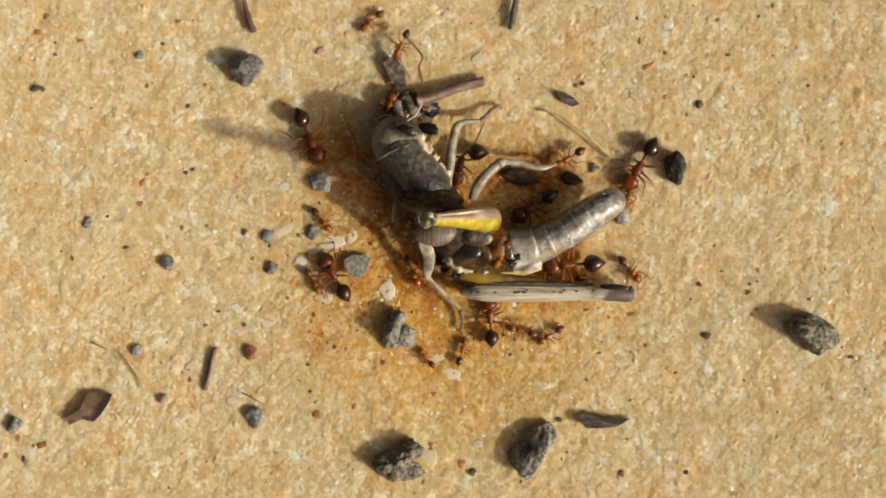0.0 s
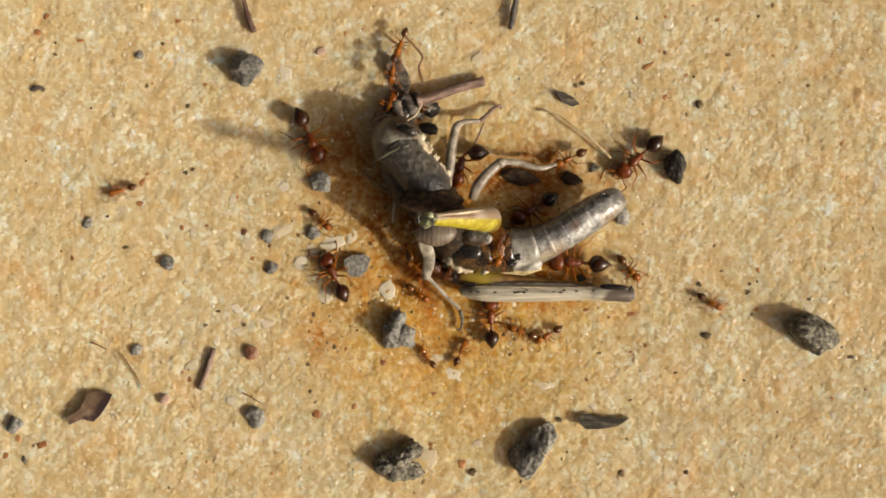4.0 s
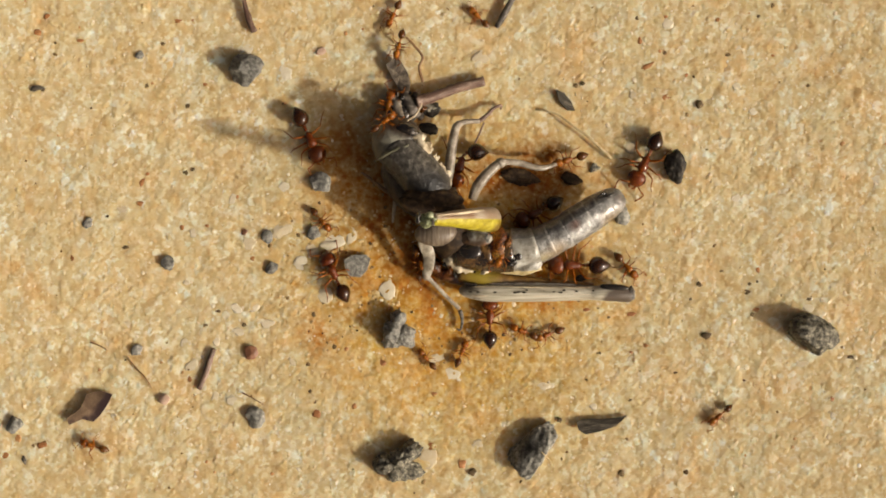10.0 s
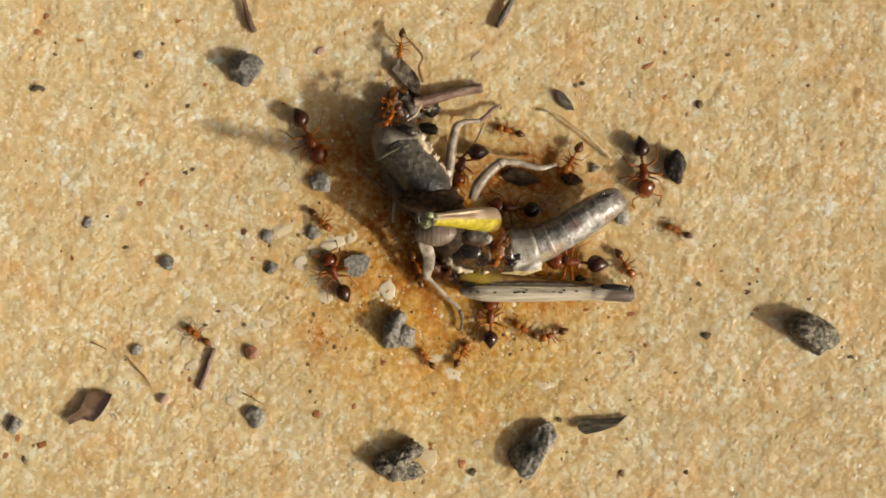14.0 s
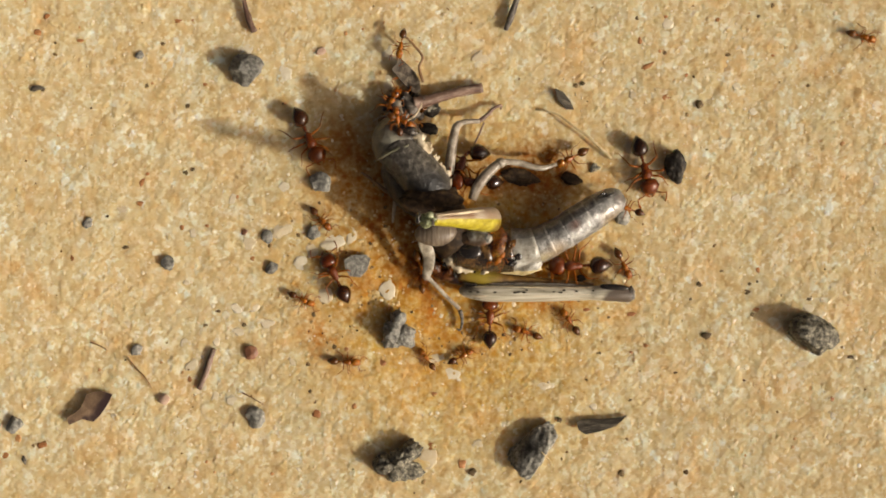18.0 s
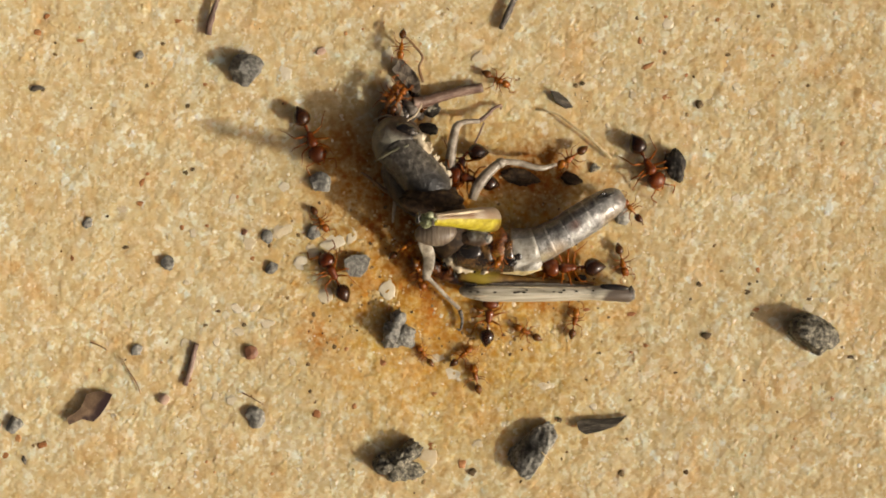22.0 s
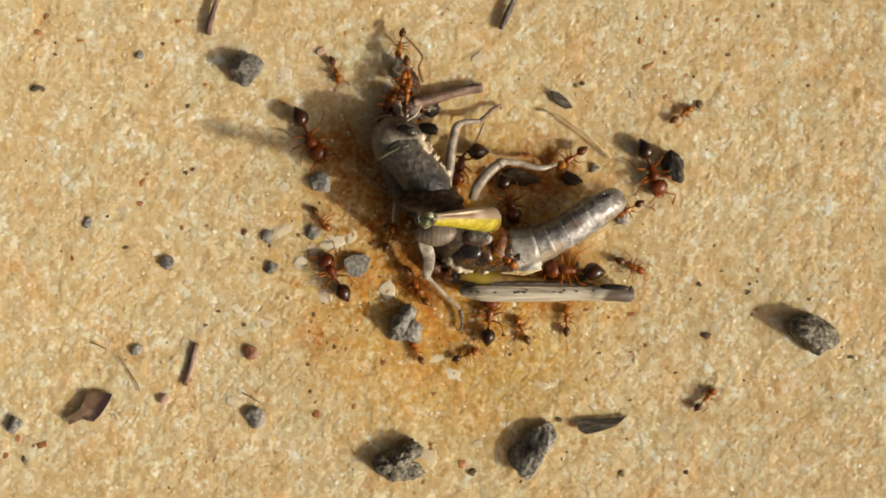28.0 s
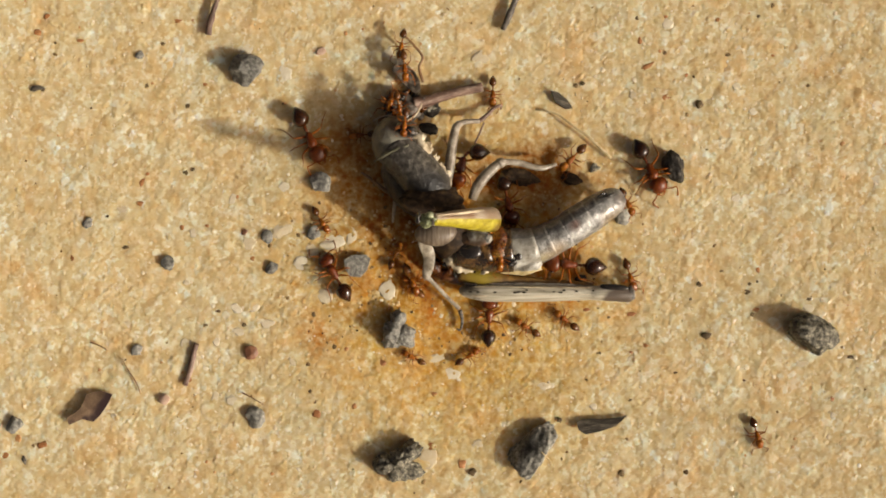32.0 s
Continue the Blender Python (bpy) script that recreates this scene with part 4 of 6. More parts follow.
# ---- the dead grasshopper ----
def grasshopper():
    body = root("grasshopper", Matrix.Translation(at(800, 380, 0)), "dead grey grasshopper lying on its side with yellow thigh", "grasshopper")
    inv = body.matrix_basis.inverted()

    def skin(name, rows, mats, seg=20, n=0, slot=None, ridge=0.0, label="", parent=body):
        """Rows (x, y, z mm, half width units, half height mm)."""
        ps = curve_points(rows, n or 3 * len(rows))
        rings = [(inv @ at(x, y, z), max(r, 0.8) * U, max(h, 0.05) * MM) for x, y, z, r, h in ps]
        return part(name, finish(name, loft(rings, seg, slot, ridge, int(rows[0][0])), mats), parent, None, label)

    def lump(name, x, y, z, rx, ry, rz, mat, seed, rough=0.12, turn=0.0, label="", cuts=0, parent=body, sub=3):
        c = inv @ at(x, y, z)
        return part(name, finish(name, blob(c, (rx * U, ry * U, rz * MM), seed, rough, cuts, sub, 1.5, radians(-turn)), mat), parent, None, label)

    # head and mouth
    head = skin("head", [(683, 224, 2.0, 12, 0.8), (687, 229, 2.3, 31, 1.6), (695, 240, 2.7, 42, 2.2), (703, 252, 2.9, 46, 2.3), (711, 264, 2.9, 43, 2.2), (718, 275, 2.9, 38, 2.2)],
                [HOP_HEAD], 24, 18, None, 0.03)
    lump("eye", 720, 231, 4.5, 23, 12, 0.75, BLACK, 2, 0.15, 16, "glossy black-brown eye", parent=head, sub=4)
    skin("collar", [(668, 284, 3.6, 2, 0.3), (678, 277, 4.6, 3.0, 0.25), (694, 268, 5.2, 3.8, 0.25), (716, 261, 5.25, 3.8, 0.25), (738, 258, 4.6, 2.5, 0.25)], [HOP_RIM], 12, 24, None, 0.3, "olive rim behind the head")
    skin("cheek_crust", [(737, 240, 4.1, 5, 0.7), (745, 255, 4.1, 8, 0.8), (756, 274, 4.0, 6, 0.8), (766, 290, 3.8, 3.5, 0.5), (780, 308, 3.5, 1.8, 0.4), (802, 338, 3.2, 1.2, 0.3)], [HOP_PALE], 12, 30, None, 0.2, "crusted cream strip")
    for k, (x, y, z, rx, ry, t) in enumerate(((741, 250, 4.5, 8, 15, -32), (752, 266, 4.3, 8, 14, -30), (764, 284, 4.1, 7, 13, -28), (746, 260, 4.6, 5, 8, 20), (736, 243, 4.6, 6, 6, 0), (758, 266, 3.9, 7, 8, 10), (770, 281, 3.6, 7, 6, 30),
                                              (772, 298, 3.7, 6, 12, -34), (783, 312, 3.4, 5, 11, -36), (794, 326, 3.1, 4, 10, -38), (781, 298, 3.0, 6, 7, 0), (792, 309, 2.6, 5, 7, -20), (761, 258, 3.6, 4, 6, 15))):
        lump("crust", x, y, z, rx * 1.35, ry * 1.15, 0.22, HOP_PALE, 130 + k, 0.5, -t, "flaking cream crust", cuts=2, sub=4)
    for k, (x, y, z, rx, ry, t) in enumerate(((712, 196, 1.0, 20, 18, 20), (694, 186, 0.7, 14, 16, 0), (728, 190, 0.9, 12, 20, -20))):
        lump("jaw", x, y, z, rx, ry, 0.6, HOP_DARK if k else BLACK, 30 + k, 0.4, t, cuts=4)
    limb("feeler", [(702, 208, 2.6, 1.4), (686, 205, 2.6, 1.3), (672, 208, 2.3, 1.2), (660, 215, 2.0, 1.0)], HOP_PALE, body, label="short pale feeler")
    limb("feeler", [(720, 214, 4.3, 1.8), (733, 206, 4.4, 1.7), (742, 194, 4.1, 1.5), (747, 184, 3.6, 1.1)], HOP_PALE, body, label="short pale feeler")

    # saddle over the chest
    skin("saddle", [(703, 262, 3.3, 37, 2.0), (713, 275, 3.5, 38, 2.1), (728, 291, 3.7, 38, 2.2), (743, 309, 3.8, 38, 2.3), (756, 326, 3.8, 38, 2.2), (766, 341, 3.7, 37, 2.0), (773, 350, 3.6, 31, 1.6)],
         [HOP_DARK], 28, 24, None, 0.03, "dark slate-brown saddle with painted rear shade")
    # Both lumps carry shade in their dark colour and are raised to cast more.
    lump("rear_plate", 766, 350, 4.9, 54, 17, 1.2, DUSK, 41, 0.1, 6, "rear edge of the saddle with shade in its colour", sub=4)
    lump("rear_lobe", 738, 364, 5.0, 34, 13, 1.1, DUSK, 42, 0.1, 16, "rear lobe of the saddle with shade in its colour", sub=4)
    lump("underside", 724, 325, 1.9, 40, 64, 2.0, HOP_DARK, 40, 0.1, -32, "shaded dark underside")
    skin("chest", [(768, 346, 2.6, 40, 2.3), (782, 382, 2.7, 42, 2.6), (794, 412, 2.4, 40, 2.3), (812, 436, 2.2, 36, 2.0)], [DUSK], 20, 14, None, 0.05)
    lump("side_plate", 771, 414, 5.2, 36, 22, 0.9, PLATE, 7, 0.06, -4, "ribbed brown-grey side plate")
    skin("flesh", [(790, 452, 2.4, 12, 0.8), (812, 466, 2.2, 14, 0.8), (836, 478, 1.8, 10, 0.6)], [HOP_PALE], 10, 12, None, 0.35, "torn cream flesh")
    lump("flesh", 786, 440, 2.8, 14, 10, 0.6, BLACK, 12, 0.3, 0, "dried dark flesh")

    # belly: overlapping plates, dark at the torn front
    line = curve_points([(808, 442, 2.1, 33, 1.9), (850, 444, 2.2, 37, 2.0), (900, 443, 2.2, 39, 2.1), (945, 436, 2.35, 33, 2.0), (990, 415, 2.55, 30, 1.9), (1033, 388, 2.75, 30, 1.75),
                         (1066, 367, 2.75, 28, 1.55), (1090, 353, 2.65, 23, 1.15), (1101, 346, 2.6, 13, 0.65)], 91)
    cuts = [0, 16, 24, 35, 41, 48, 53, 59, 65, 72, 90]
    for s in range(10):
        a, b = cuts[s], cuts[s + 1]
        idx = list(range(max(a - 1, 0), b + 1, 2 if b - a > 8 else 1))
        rings = []
        for q, i in enumerate(idx):
            x, y, z, r, h = line[i]
            u = q / max(len(idx) - 1, 1)
            f = 0.988 + 0.012 * u
            rings.append((inv @ at(x, y, z), r * U * f, h * MM * f))
        x, y, z, r, h = line[b]
        rings.append((inv @ at(x, y, z), r * U * 0.975, h * MM * 0.975))
        nr = len(rings)
        # The flank turned from the sun has shade in its colour; seams share it.
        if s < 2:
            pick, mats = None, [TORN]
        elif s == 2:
            pick, mats = (lambda i, a: 1 if 125 < a < 210 else 0), [PEARL, SILVER_SHADE_SEAM]
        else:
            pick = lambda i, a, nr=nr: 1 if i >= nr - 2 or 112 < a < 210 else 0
            mats = [SILVER, SILVER_SHADE_SEAM]
        part("belly_plate", finish("belly_plate", loft(rings, 30, pick, 0.012, s), mats), body, None, "silvery grey belly plate with shade painted on its flank" if s > 1 else "dark torn belly plate")
    for k, (x, y, z, rx, ry, rz) in enumerate(((882, 432, 3.95, 17, 32, 0.55), (872, 456, 3.6, 22, 14, 0.5), (846, 467, 3.1, 18, 5, 0.35))):
        lump("gut", x, y, z, rx, ry, rz, AMBER, 220 + k, 0.12, 8 * k, "wet amber gut", sub=4)
    for k, (x, y, z, rx, ry, rz, t) in enumerate(((792, 487, 0.7, 30, 13, 0.6, 12), (812, 497, 0.6, 20, 9, 0.5, 0), (770, 470, 0.9, 12, 16, 0.6, 0))):
        lump("juice", x, y, z, rx, ry, rz, JUICE, 240 + k, 0.3, t, "dark red-brown dried juice", sub=4)
    lump("membrane", 841, 423, 4.05, 31, 14, 0.45, MEMB, 23, 0.1, 3, "pearly torn membrane", sub=4)
    lump("membrane", 864, 423, 4.3, 7, 8, 0.3, PEARL, 28, 0.35, 0, "pearly torn membrane")
    lump("dark_patch", 832, 444, 4.0, 22, 15, 0.35, BLACK, 26, 0.15, 6, "black patch on the belly", sub=4)
    lump("dark_patch", 903, 461, 3.85, 15, 12, 0.35, BLACK, 24, 0.6, -8, "black patch on the belly", sub=4)
    lump("dark_patch", 917, 452, 4.05, 10, 10, 0.3, BLACK, 27, 0.5, 0, "black patch on the belly")
    lump("pale_patch", 936, 466, 3.2, 24, 14, 0.4, PEARL, 25, 0.35, -6, "cream patch on the belly", sub=4)
    skin("belly_edge", [(872, 478, 2.0, 3, 0.4), (900, 480, 2.0, 6, 0.5), (930, 480, 2.1, 7, 0.6), (958, 474, 2.2, 4, 0.5)], [CREAM], 10, 18, None, 0.12, "cream lower belly edge")
    shreds = random.Random(31)
    for k in range(22):
        x, y = shreds.uniform(782, 900), shreds.uniform(436, 490)
        mat, label = ((HOP_PALE, "shred of cream flesh"), (AMBER, "shred of amber flesh"), (BLACK, "shred of dark flesh"), (CREAM, "shred of cream flesh"))[k % 4]
        lump("shred", x, y, 2.0 + 1.6 * shreds.random() * (1 if y < 470 else 0.5), shreds.uniform(4, 10), shreds.uniform(3, 6), 0.25, mat, 50 + k, 0.8, shreds.uniform(0, 180), label, sub=3)
    limb("tail_barb", [(1072, 342, 3.9, 3), (1066, 344, 4.1, 2), (1058, 348, 4.1, 1)], BLACK, body, label="small dark barb")
    limb("tail_barb", [(1086, 342, 4.0, 2), (1078, 347, 4.2, 2), (1066, 349, 4.2, 1)], BLACK, body, label="small dark barb")

    # raised thigh, knee towards the sky
    thigh = skin("raised_thigh", [(875, 389, 4.9, 18, 0.7), (870, 389, 5.3, 21, 1.0), (850, 388.5, 6.7, 20, 1.05), (824, 388, 8.6, 16.5, 0.95), (798, 388, 10.1, 13, 0.8), (778, 389, 11.2, 10.5, 0.7), (764, 388, 11.9, 10, 0.7)],
                 [YELLOW, BONE, HOP_DARK], 24, 26, lambda i, a: 1 if a < 86 or a > 300 else (2 if 190 <= a <= 300 else 0), 0.0, "yellow thigh with cream edge, raised")
    lump("knee", 757, 389, 12.2, 15, 13, 0.75, GREEN, 5, 0.5, 0, "pale green knee", parent=thigh, cuts=5, sub=4)
    lump("knee", 752, 398, 12.0, 8, 6, 0.5, GREEN, 15, 0.4, 20, "pale green knee", parent=thigh)
    lump("knee_spot", 741, 386, 12.2, 5, 11, 0.5, BLACK, 6, 0.3, 10, "black knee mark", parent=thigh)
    lump("knee_spot", 766, 394, 12.75, 2.5, 8, 0.2, BLACK, 16, 0.3, -5, "black knee mark", parent=thigh)
    limb("ridge", [(776, 381, 12.0, 1.0), (800, 379, 11.0, 1.6), (826, 376, 9.65, 2.2), (852, 374, 7.6, 2.4), (867, 374, 6.35, 1.6)], HOP_PALE, thigh, 20, 8, 1, "cream ridge", 0.1)
    limb("ridge", [(780, 385, 12.0, 0.7), (826, 383, 9.85, 1.1), (850, 382, 8.15, 1.2), (866, 382, 6.85, 0.8)], FIBRE, thigh, 20, 8, 1, "brown groove line", 0.1)

    # thigh on the ground
    low = skin("thigh", [(815, 514, 1.2, 6, 0.4), (826, 515, 1.4, 11, 0.7), (845, 517, 1.5, 14, 0.85), (870, 518.5, 1.6, 15.5, 0.95), (940, 519, 1.5, 15.2, 0.9), (1000, 519, 1.4, 14, 0.8), (1040, 519, 1.3, 12.5, 0.7), (1060, 519, 1.4, 13, 0.8),
                         (1088, 519, 1.4, 14.5, 0.8), (1110, 521, 1.3, 14, 0.7), (1122, 520, 1.3, 10, 0.5)],
               [BONE_LOW, FIBRE, HOP_DARK], 24, 40, lambda i, a: 2 if i > 36 else 0, 0.03, "bone-grey thigh dotted with black")
    skin("thigh_face", [(812, 484, 1.2, 12, 1.0), (850, 490, 1.3, 16, 1.0), (900, 496, 1.1, 12, 0.8), (950, 500, 0.9, 9, 0.6), (1050, 506, 0.8, 5, 0.5)], [OLIVE], 14, 16, None, 0.02, "olive-yellow inner thigh")
    limb("dark_edge", [(862, 503, 2.0, 1.5), (900, 502, 2.0, 2.6), (950, 503, 1.8, 2.2), (1000, 504.5, 1.6, 2.6), (1046, 507, 1.4, 1.5)], BARK, low, 30, 8, 0.6, "dark mottled upper edge", 0.5)
    rnd = random.Random(5)
    for x, w in ((832, 5), (846, 4), (876, 5), (912, 5), (918, 3), (928, 5), (932, 3), (962, 3), (972, 4), (980, 3), (992, 6), (998, 4), (1020, 4), (1050, 3)):
        lump("dot", x, 516 + rnd.uniform(-2.5, 2.5), 2.5 if x < 960 else 2.2, w * 0.8, 1.6, 0.1, BLACK, int(x), 0.3, 0, parent=low, sub=2)
    lump("knee_mark", 1088, 509, 2.05, 26, 6, 0.2, BLACK, 9, 0.2, 4, "black knee crescent", parent=low)
    lump("knee_mark", 1117, 516, 1.6, 7, 11, 0.4, BARK, 19, 0.5, 0, "frayed brown knee end", parent=low, cuts=3)
    lump("hip_mark", 832, 503, 2.0, 14, 4, 0.25, BLACK, 20, 0.4, 6, "dark hip joint", parent=low)
    for y, r, mat in ((508, 1.0, HOP_PALE), (524, 1.0, HOP_PALE), (528.5, 0.7, HOP_GREY)):
        z = 1.6 + 0.93 * math.sqrt(max(0.0, 1 - ((y - 518) / 14.4) ** 2))
        limb("groove", [(836, y, z, r), (900, y, z - 0.05, r), (970, 518.5 + (y - 518) * 0.92, z - 0.2, r), (1046, 517 + (y - 518) * 0.72, z - 0.5, r * 0.7)], mat, low, 24, 6, 1, "", 0.2)

    # walking legs
    limb("leg", [(748, 426, 4.4, 9), (753, 437, 3.7, 11), (759, 452, 2.9, 10.5), (759, 468, 2.5, 10), (756, 481, 2.1, 8.5), (755, 490, 1.8, 6.5)], TAN_LEG, body, 30, 14, 0.3, "flat tan-grey upper leg", 0.08)
    limb("leg", [(753, 485, 1.9, 7), (755, 490, 1.8, 6.5), (762, 496, 1.7, 4), (777, 511, 1.4, 3.4), (796, 531, 1.0, 3.6), (813, 547, 0.7, 3.4)], HOP_GREY, body, 44, 12, 0.5, "jointed grey leg", 0.03)
    limb("foot", [(814, 549, 0.7, 4), (818, 566, 0.5, 3), (815, 584, 0.4, 2), (808, 582, 0.4, 1.4)], BARK, body, 12, 6, 1, "dark hooked foot")
    limb("leg", [(793, 318, 1.6, 8), (796, 292, 1.7, 9), (801, 256, 1.8, 8.5), (806, 230, 1.8, 7.5), (811, 221, 1.8, 6.5), (820, 217, 1.6, 5), (834, 215, 1.4, 4.2), (848, 215, 1.2, 4.5)], HOP_GREY, body, 36, 10, 1, "jointed grey leg", 0.03)
    limb("foot", [(848, 215, 1.2, 4), (862, 204, 1.0, 3.5), (874, 192, 0.8, 3), (887, 187, 0.6, 2.6), (886, 194, 0.5, 1.6)], TWIGRED, body, 14, 6, 1, "reddish hooked foot")
    limb("leg", [(836, 352, 2.4, 8), (843, 334, 2.8, 9), (856, 315, 2.9, 9.5), (872, 299, 2.9, 8.5), (881, 291, 2.9, 7.5), (892, 287, 2.8, 5.5), (920, 289, 2.4, 5.5), (955, 298, 2.2, 5), (985, 291, 1.6, 3)], HOP_GREY, body, 36, 10, 0.7, "jointed grey leg", 0.03)
    lump("knee", 886, 288, 2.8, 10, 9, 0.5, HOP_GREY, 15, 0.15)
    limb("spur", [(857, 217, 1.1, 1.6), (848, 238, 0.9, 1.6), (838, 258, 0.6, 1.3), (832, 262, 0.5, 1)], TWIGRED, body, 14, 6)
    limb("leg", [(706, 352, 2.0, 4.5), (676, 333, 1.5, 3.5), (652, 314, 0.9, 2.6), (640, 306, 0.5, 1.6)], FIBRE, body, 18, 8, 1, "thin brown leg", 0.05)
    limb("leg", [(700, 352, 1.4, 4), (697, 374, 1.0, 3), (695, 394, 0.6, 2)], HOP_PALE, body, 12, 8, 1, "thin pale leg", 0.05)
    # ragged mouth parts under the litter
    limb("mouth_strip", [(742, 206, 1.2, 5), (730, 194, 1.5, 10), (720, 178, 1.3, 9), (716, 164, 1.0, 5)], BARK, body, 20, 10, 0.5, "grey-brown ragged mouth strip", 0.3)
    limb("mouth_strip", [(712, 208, 2.2, 4), (705, 196, 1.8, 8), (702, 184, 1.5, 9), (699, 175, 1.1, 5)], HOP_GREY, body, 20, 10, 0.4, "pale grey mouth strip", 0.25)
    rag = random.Random(8)
    for k in range(16):
        lump("rag", rag.uniform(682, 752), rag.uniform(168, 220), rag.uniform(0.5, 1.4), rag.uniform(4, 11), rag.uniform(3, 7), 0.6, (BLACK, BARK, AMBER, HOP_DARK)[k % 4], 90 + k, 0.5, rag.uniform(0, 180), "dark ragged scrap", cuts=3, sub=3)
    return body


grasshopper()


# ---- ants ----
def ant_mesh(name, rings, mats, seg=14):
    return finish(name, loft([(Vector(c), a, b) for c, a, b in rings], seg), mats)


def ant_kit(big):
    """Meshes of an ant one unit long, heading along +x, each about its own joint."""
    w = 0.143 if big else 0.108
    b = 1.22 if big else 1.2
    g = 0.136 if big else 0.112
    kit = {}
    shell, rear = (ANT_RED, ANT_DARK) if big else (ANT_PALE, ANT_BROWN)
    kit["head"] = ant_mesh("head", [((0, 0, 0), 0.03, 0.03), ((0.03, 0, 0.0), w * 0.78, 0.08), ((0.09, 0, 0), w, 0.10), ((0.16, 0, -0.01), w * 0.95, 0.095), ((0.22, 0, -0.02), w * 0.72, 0.07), ((0.245, 0, -0.025), w * 0.35, 0.035)], shell, 18)
    kit["eye"] = finish("eye", blob((0, 0, 0), (0.022, 0.012, 0.02), 1, 0.0, 0, 2), ANT_EYE)
    kit["thorax"] = ant_mesh("thorax", [((0.155, 0, 0.0), 0.03 * b, 0.03), ((0.13, 0, 0.01), 0.058 * b, 0.06), ((0.08, 0, 0.02), 0.068 * b, 0.074), ((0.03, 0, 0.005), 0.054 * b, 0.056), ((-0.02, 0, 0.0), 0.048 * b, 0.056), ((-0.07, 0, -0.01), 0.042 * b, 0.05), ((-0.10, 0, -0.02), 0.02, 0.022)], shell, 14)
    kit["waist"] = ant_mesh("waist", [((0.02, 0, 0), 0.012, 0.012), ((-0.01, 0, 0.01), 0.016, 0.02), ((-0.035, 0, 0.02), 0.03, 0.042), ((-0.055, 0, 0.0), 0.015, 0.016), ((-0.08, 0, 0.008), 0.034, 0.036), ((-0.105, 0, 0), 0.018, 0.02)], shell, 10)
    kit["gaster"] = ant_mesh("gaster", shape := [((0.0, 0, 0), 0.02, 0.02), ((-0.02, 0, 0.005), g * 0.58, g * 0.54), ((-0.06, 0, 0.01), g * 0.88, g * 0.8), ((-0.115, 0, 0.01), g, g * 0.9), ((-0.18, 0, 0.008), g * 0.9, g * 0.83), ((-0.24, 0, 0), g * 0.6, g * 0.56), ((-0.29, 0, -0.008), g * 0.27, g * 0.26), ((-0.32, 0, -0.012), g * 0.06, g * 0.06)], rear, 18)
    kit["pale_gaster"] = ant_mesh("gaster", shape, AMBER, 18)
    for s in (1, -1):
        kit["jaw", s] = ant_mesh("jaw", [((0, 0, 0), 0.022, 0.016), ((0.03, s * 0.012, -0.005), 0.02, 0.014), ((0.06, -s * 0.005, -0.01), 0.012, 0.01), ((0.075, -s * 0.03, -0.012), 0.004, 0.004)], ANT_LEG, 8)
        kit["antenna", s] = ant_mesh("antenna", [((0, 0, 0), 0.010, 0.010), ((0.05, s * 0.09, 0.03), 0.010, 0.010), ((0.07, s * 0.16, 0.04), 0.011, 0.011), ((0.10, s * 0.165, 0.02), 0.009, 0.009), ((0.17, s * 0.15, -0.03), 0.010, 0.010), ((0.24, s * 0.12, -0.07), 0.013, 0.013), ((0.26, s * 0.11, -0.08), 0.006, 0.006)], ANT_LEG, 7)
        for k, foot in enumerate(((0.21, 0.25), (0.01, 0.31), (-0.27, 0.28))):
            fx, fy = foot
            kit["leg", k, s] = ant_mesh("leg", [((0, 0, 0), 0.020, 0.020), ((fx * 0.06 + 0.01, s * fy * 0.18, 0.0), 0.018, 0.018), ((fx * 0.16 + 0.015, s * fy * 0.42, 0.06), 0.015, 0.015), ((fx * 0.26 + 0.02, s * fy * 0.62, 0.085), 0.010, 0.010),
                                                ((fx * 0.46, s * fy * 0.72, 0.035), 0.010, 0.010), ((fx * 0.74, s * fy * 0.84, -0.045), 0.007, 0.007), ((fx * 0.9, s * fy * 0.93, -0.085), 0.005, 0.005), ((fx * 1.08, s * fy * 1.06, -0.1), 0.004, 0.004)], ANT_LEG, 7)
    return kit


KITS = {True: ant_kit(True), False: ant_kit(False)}
STAND = 0.115


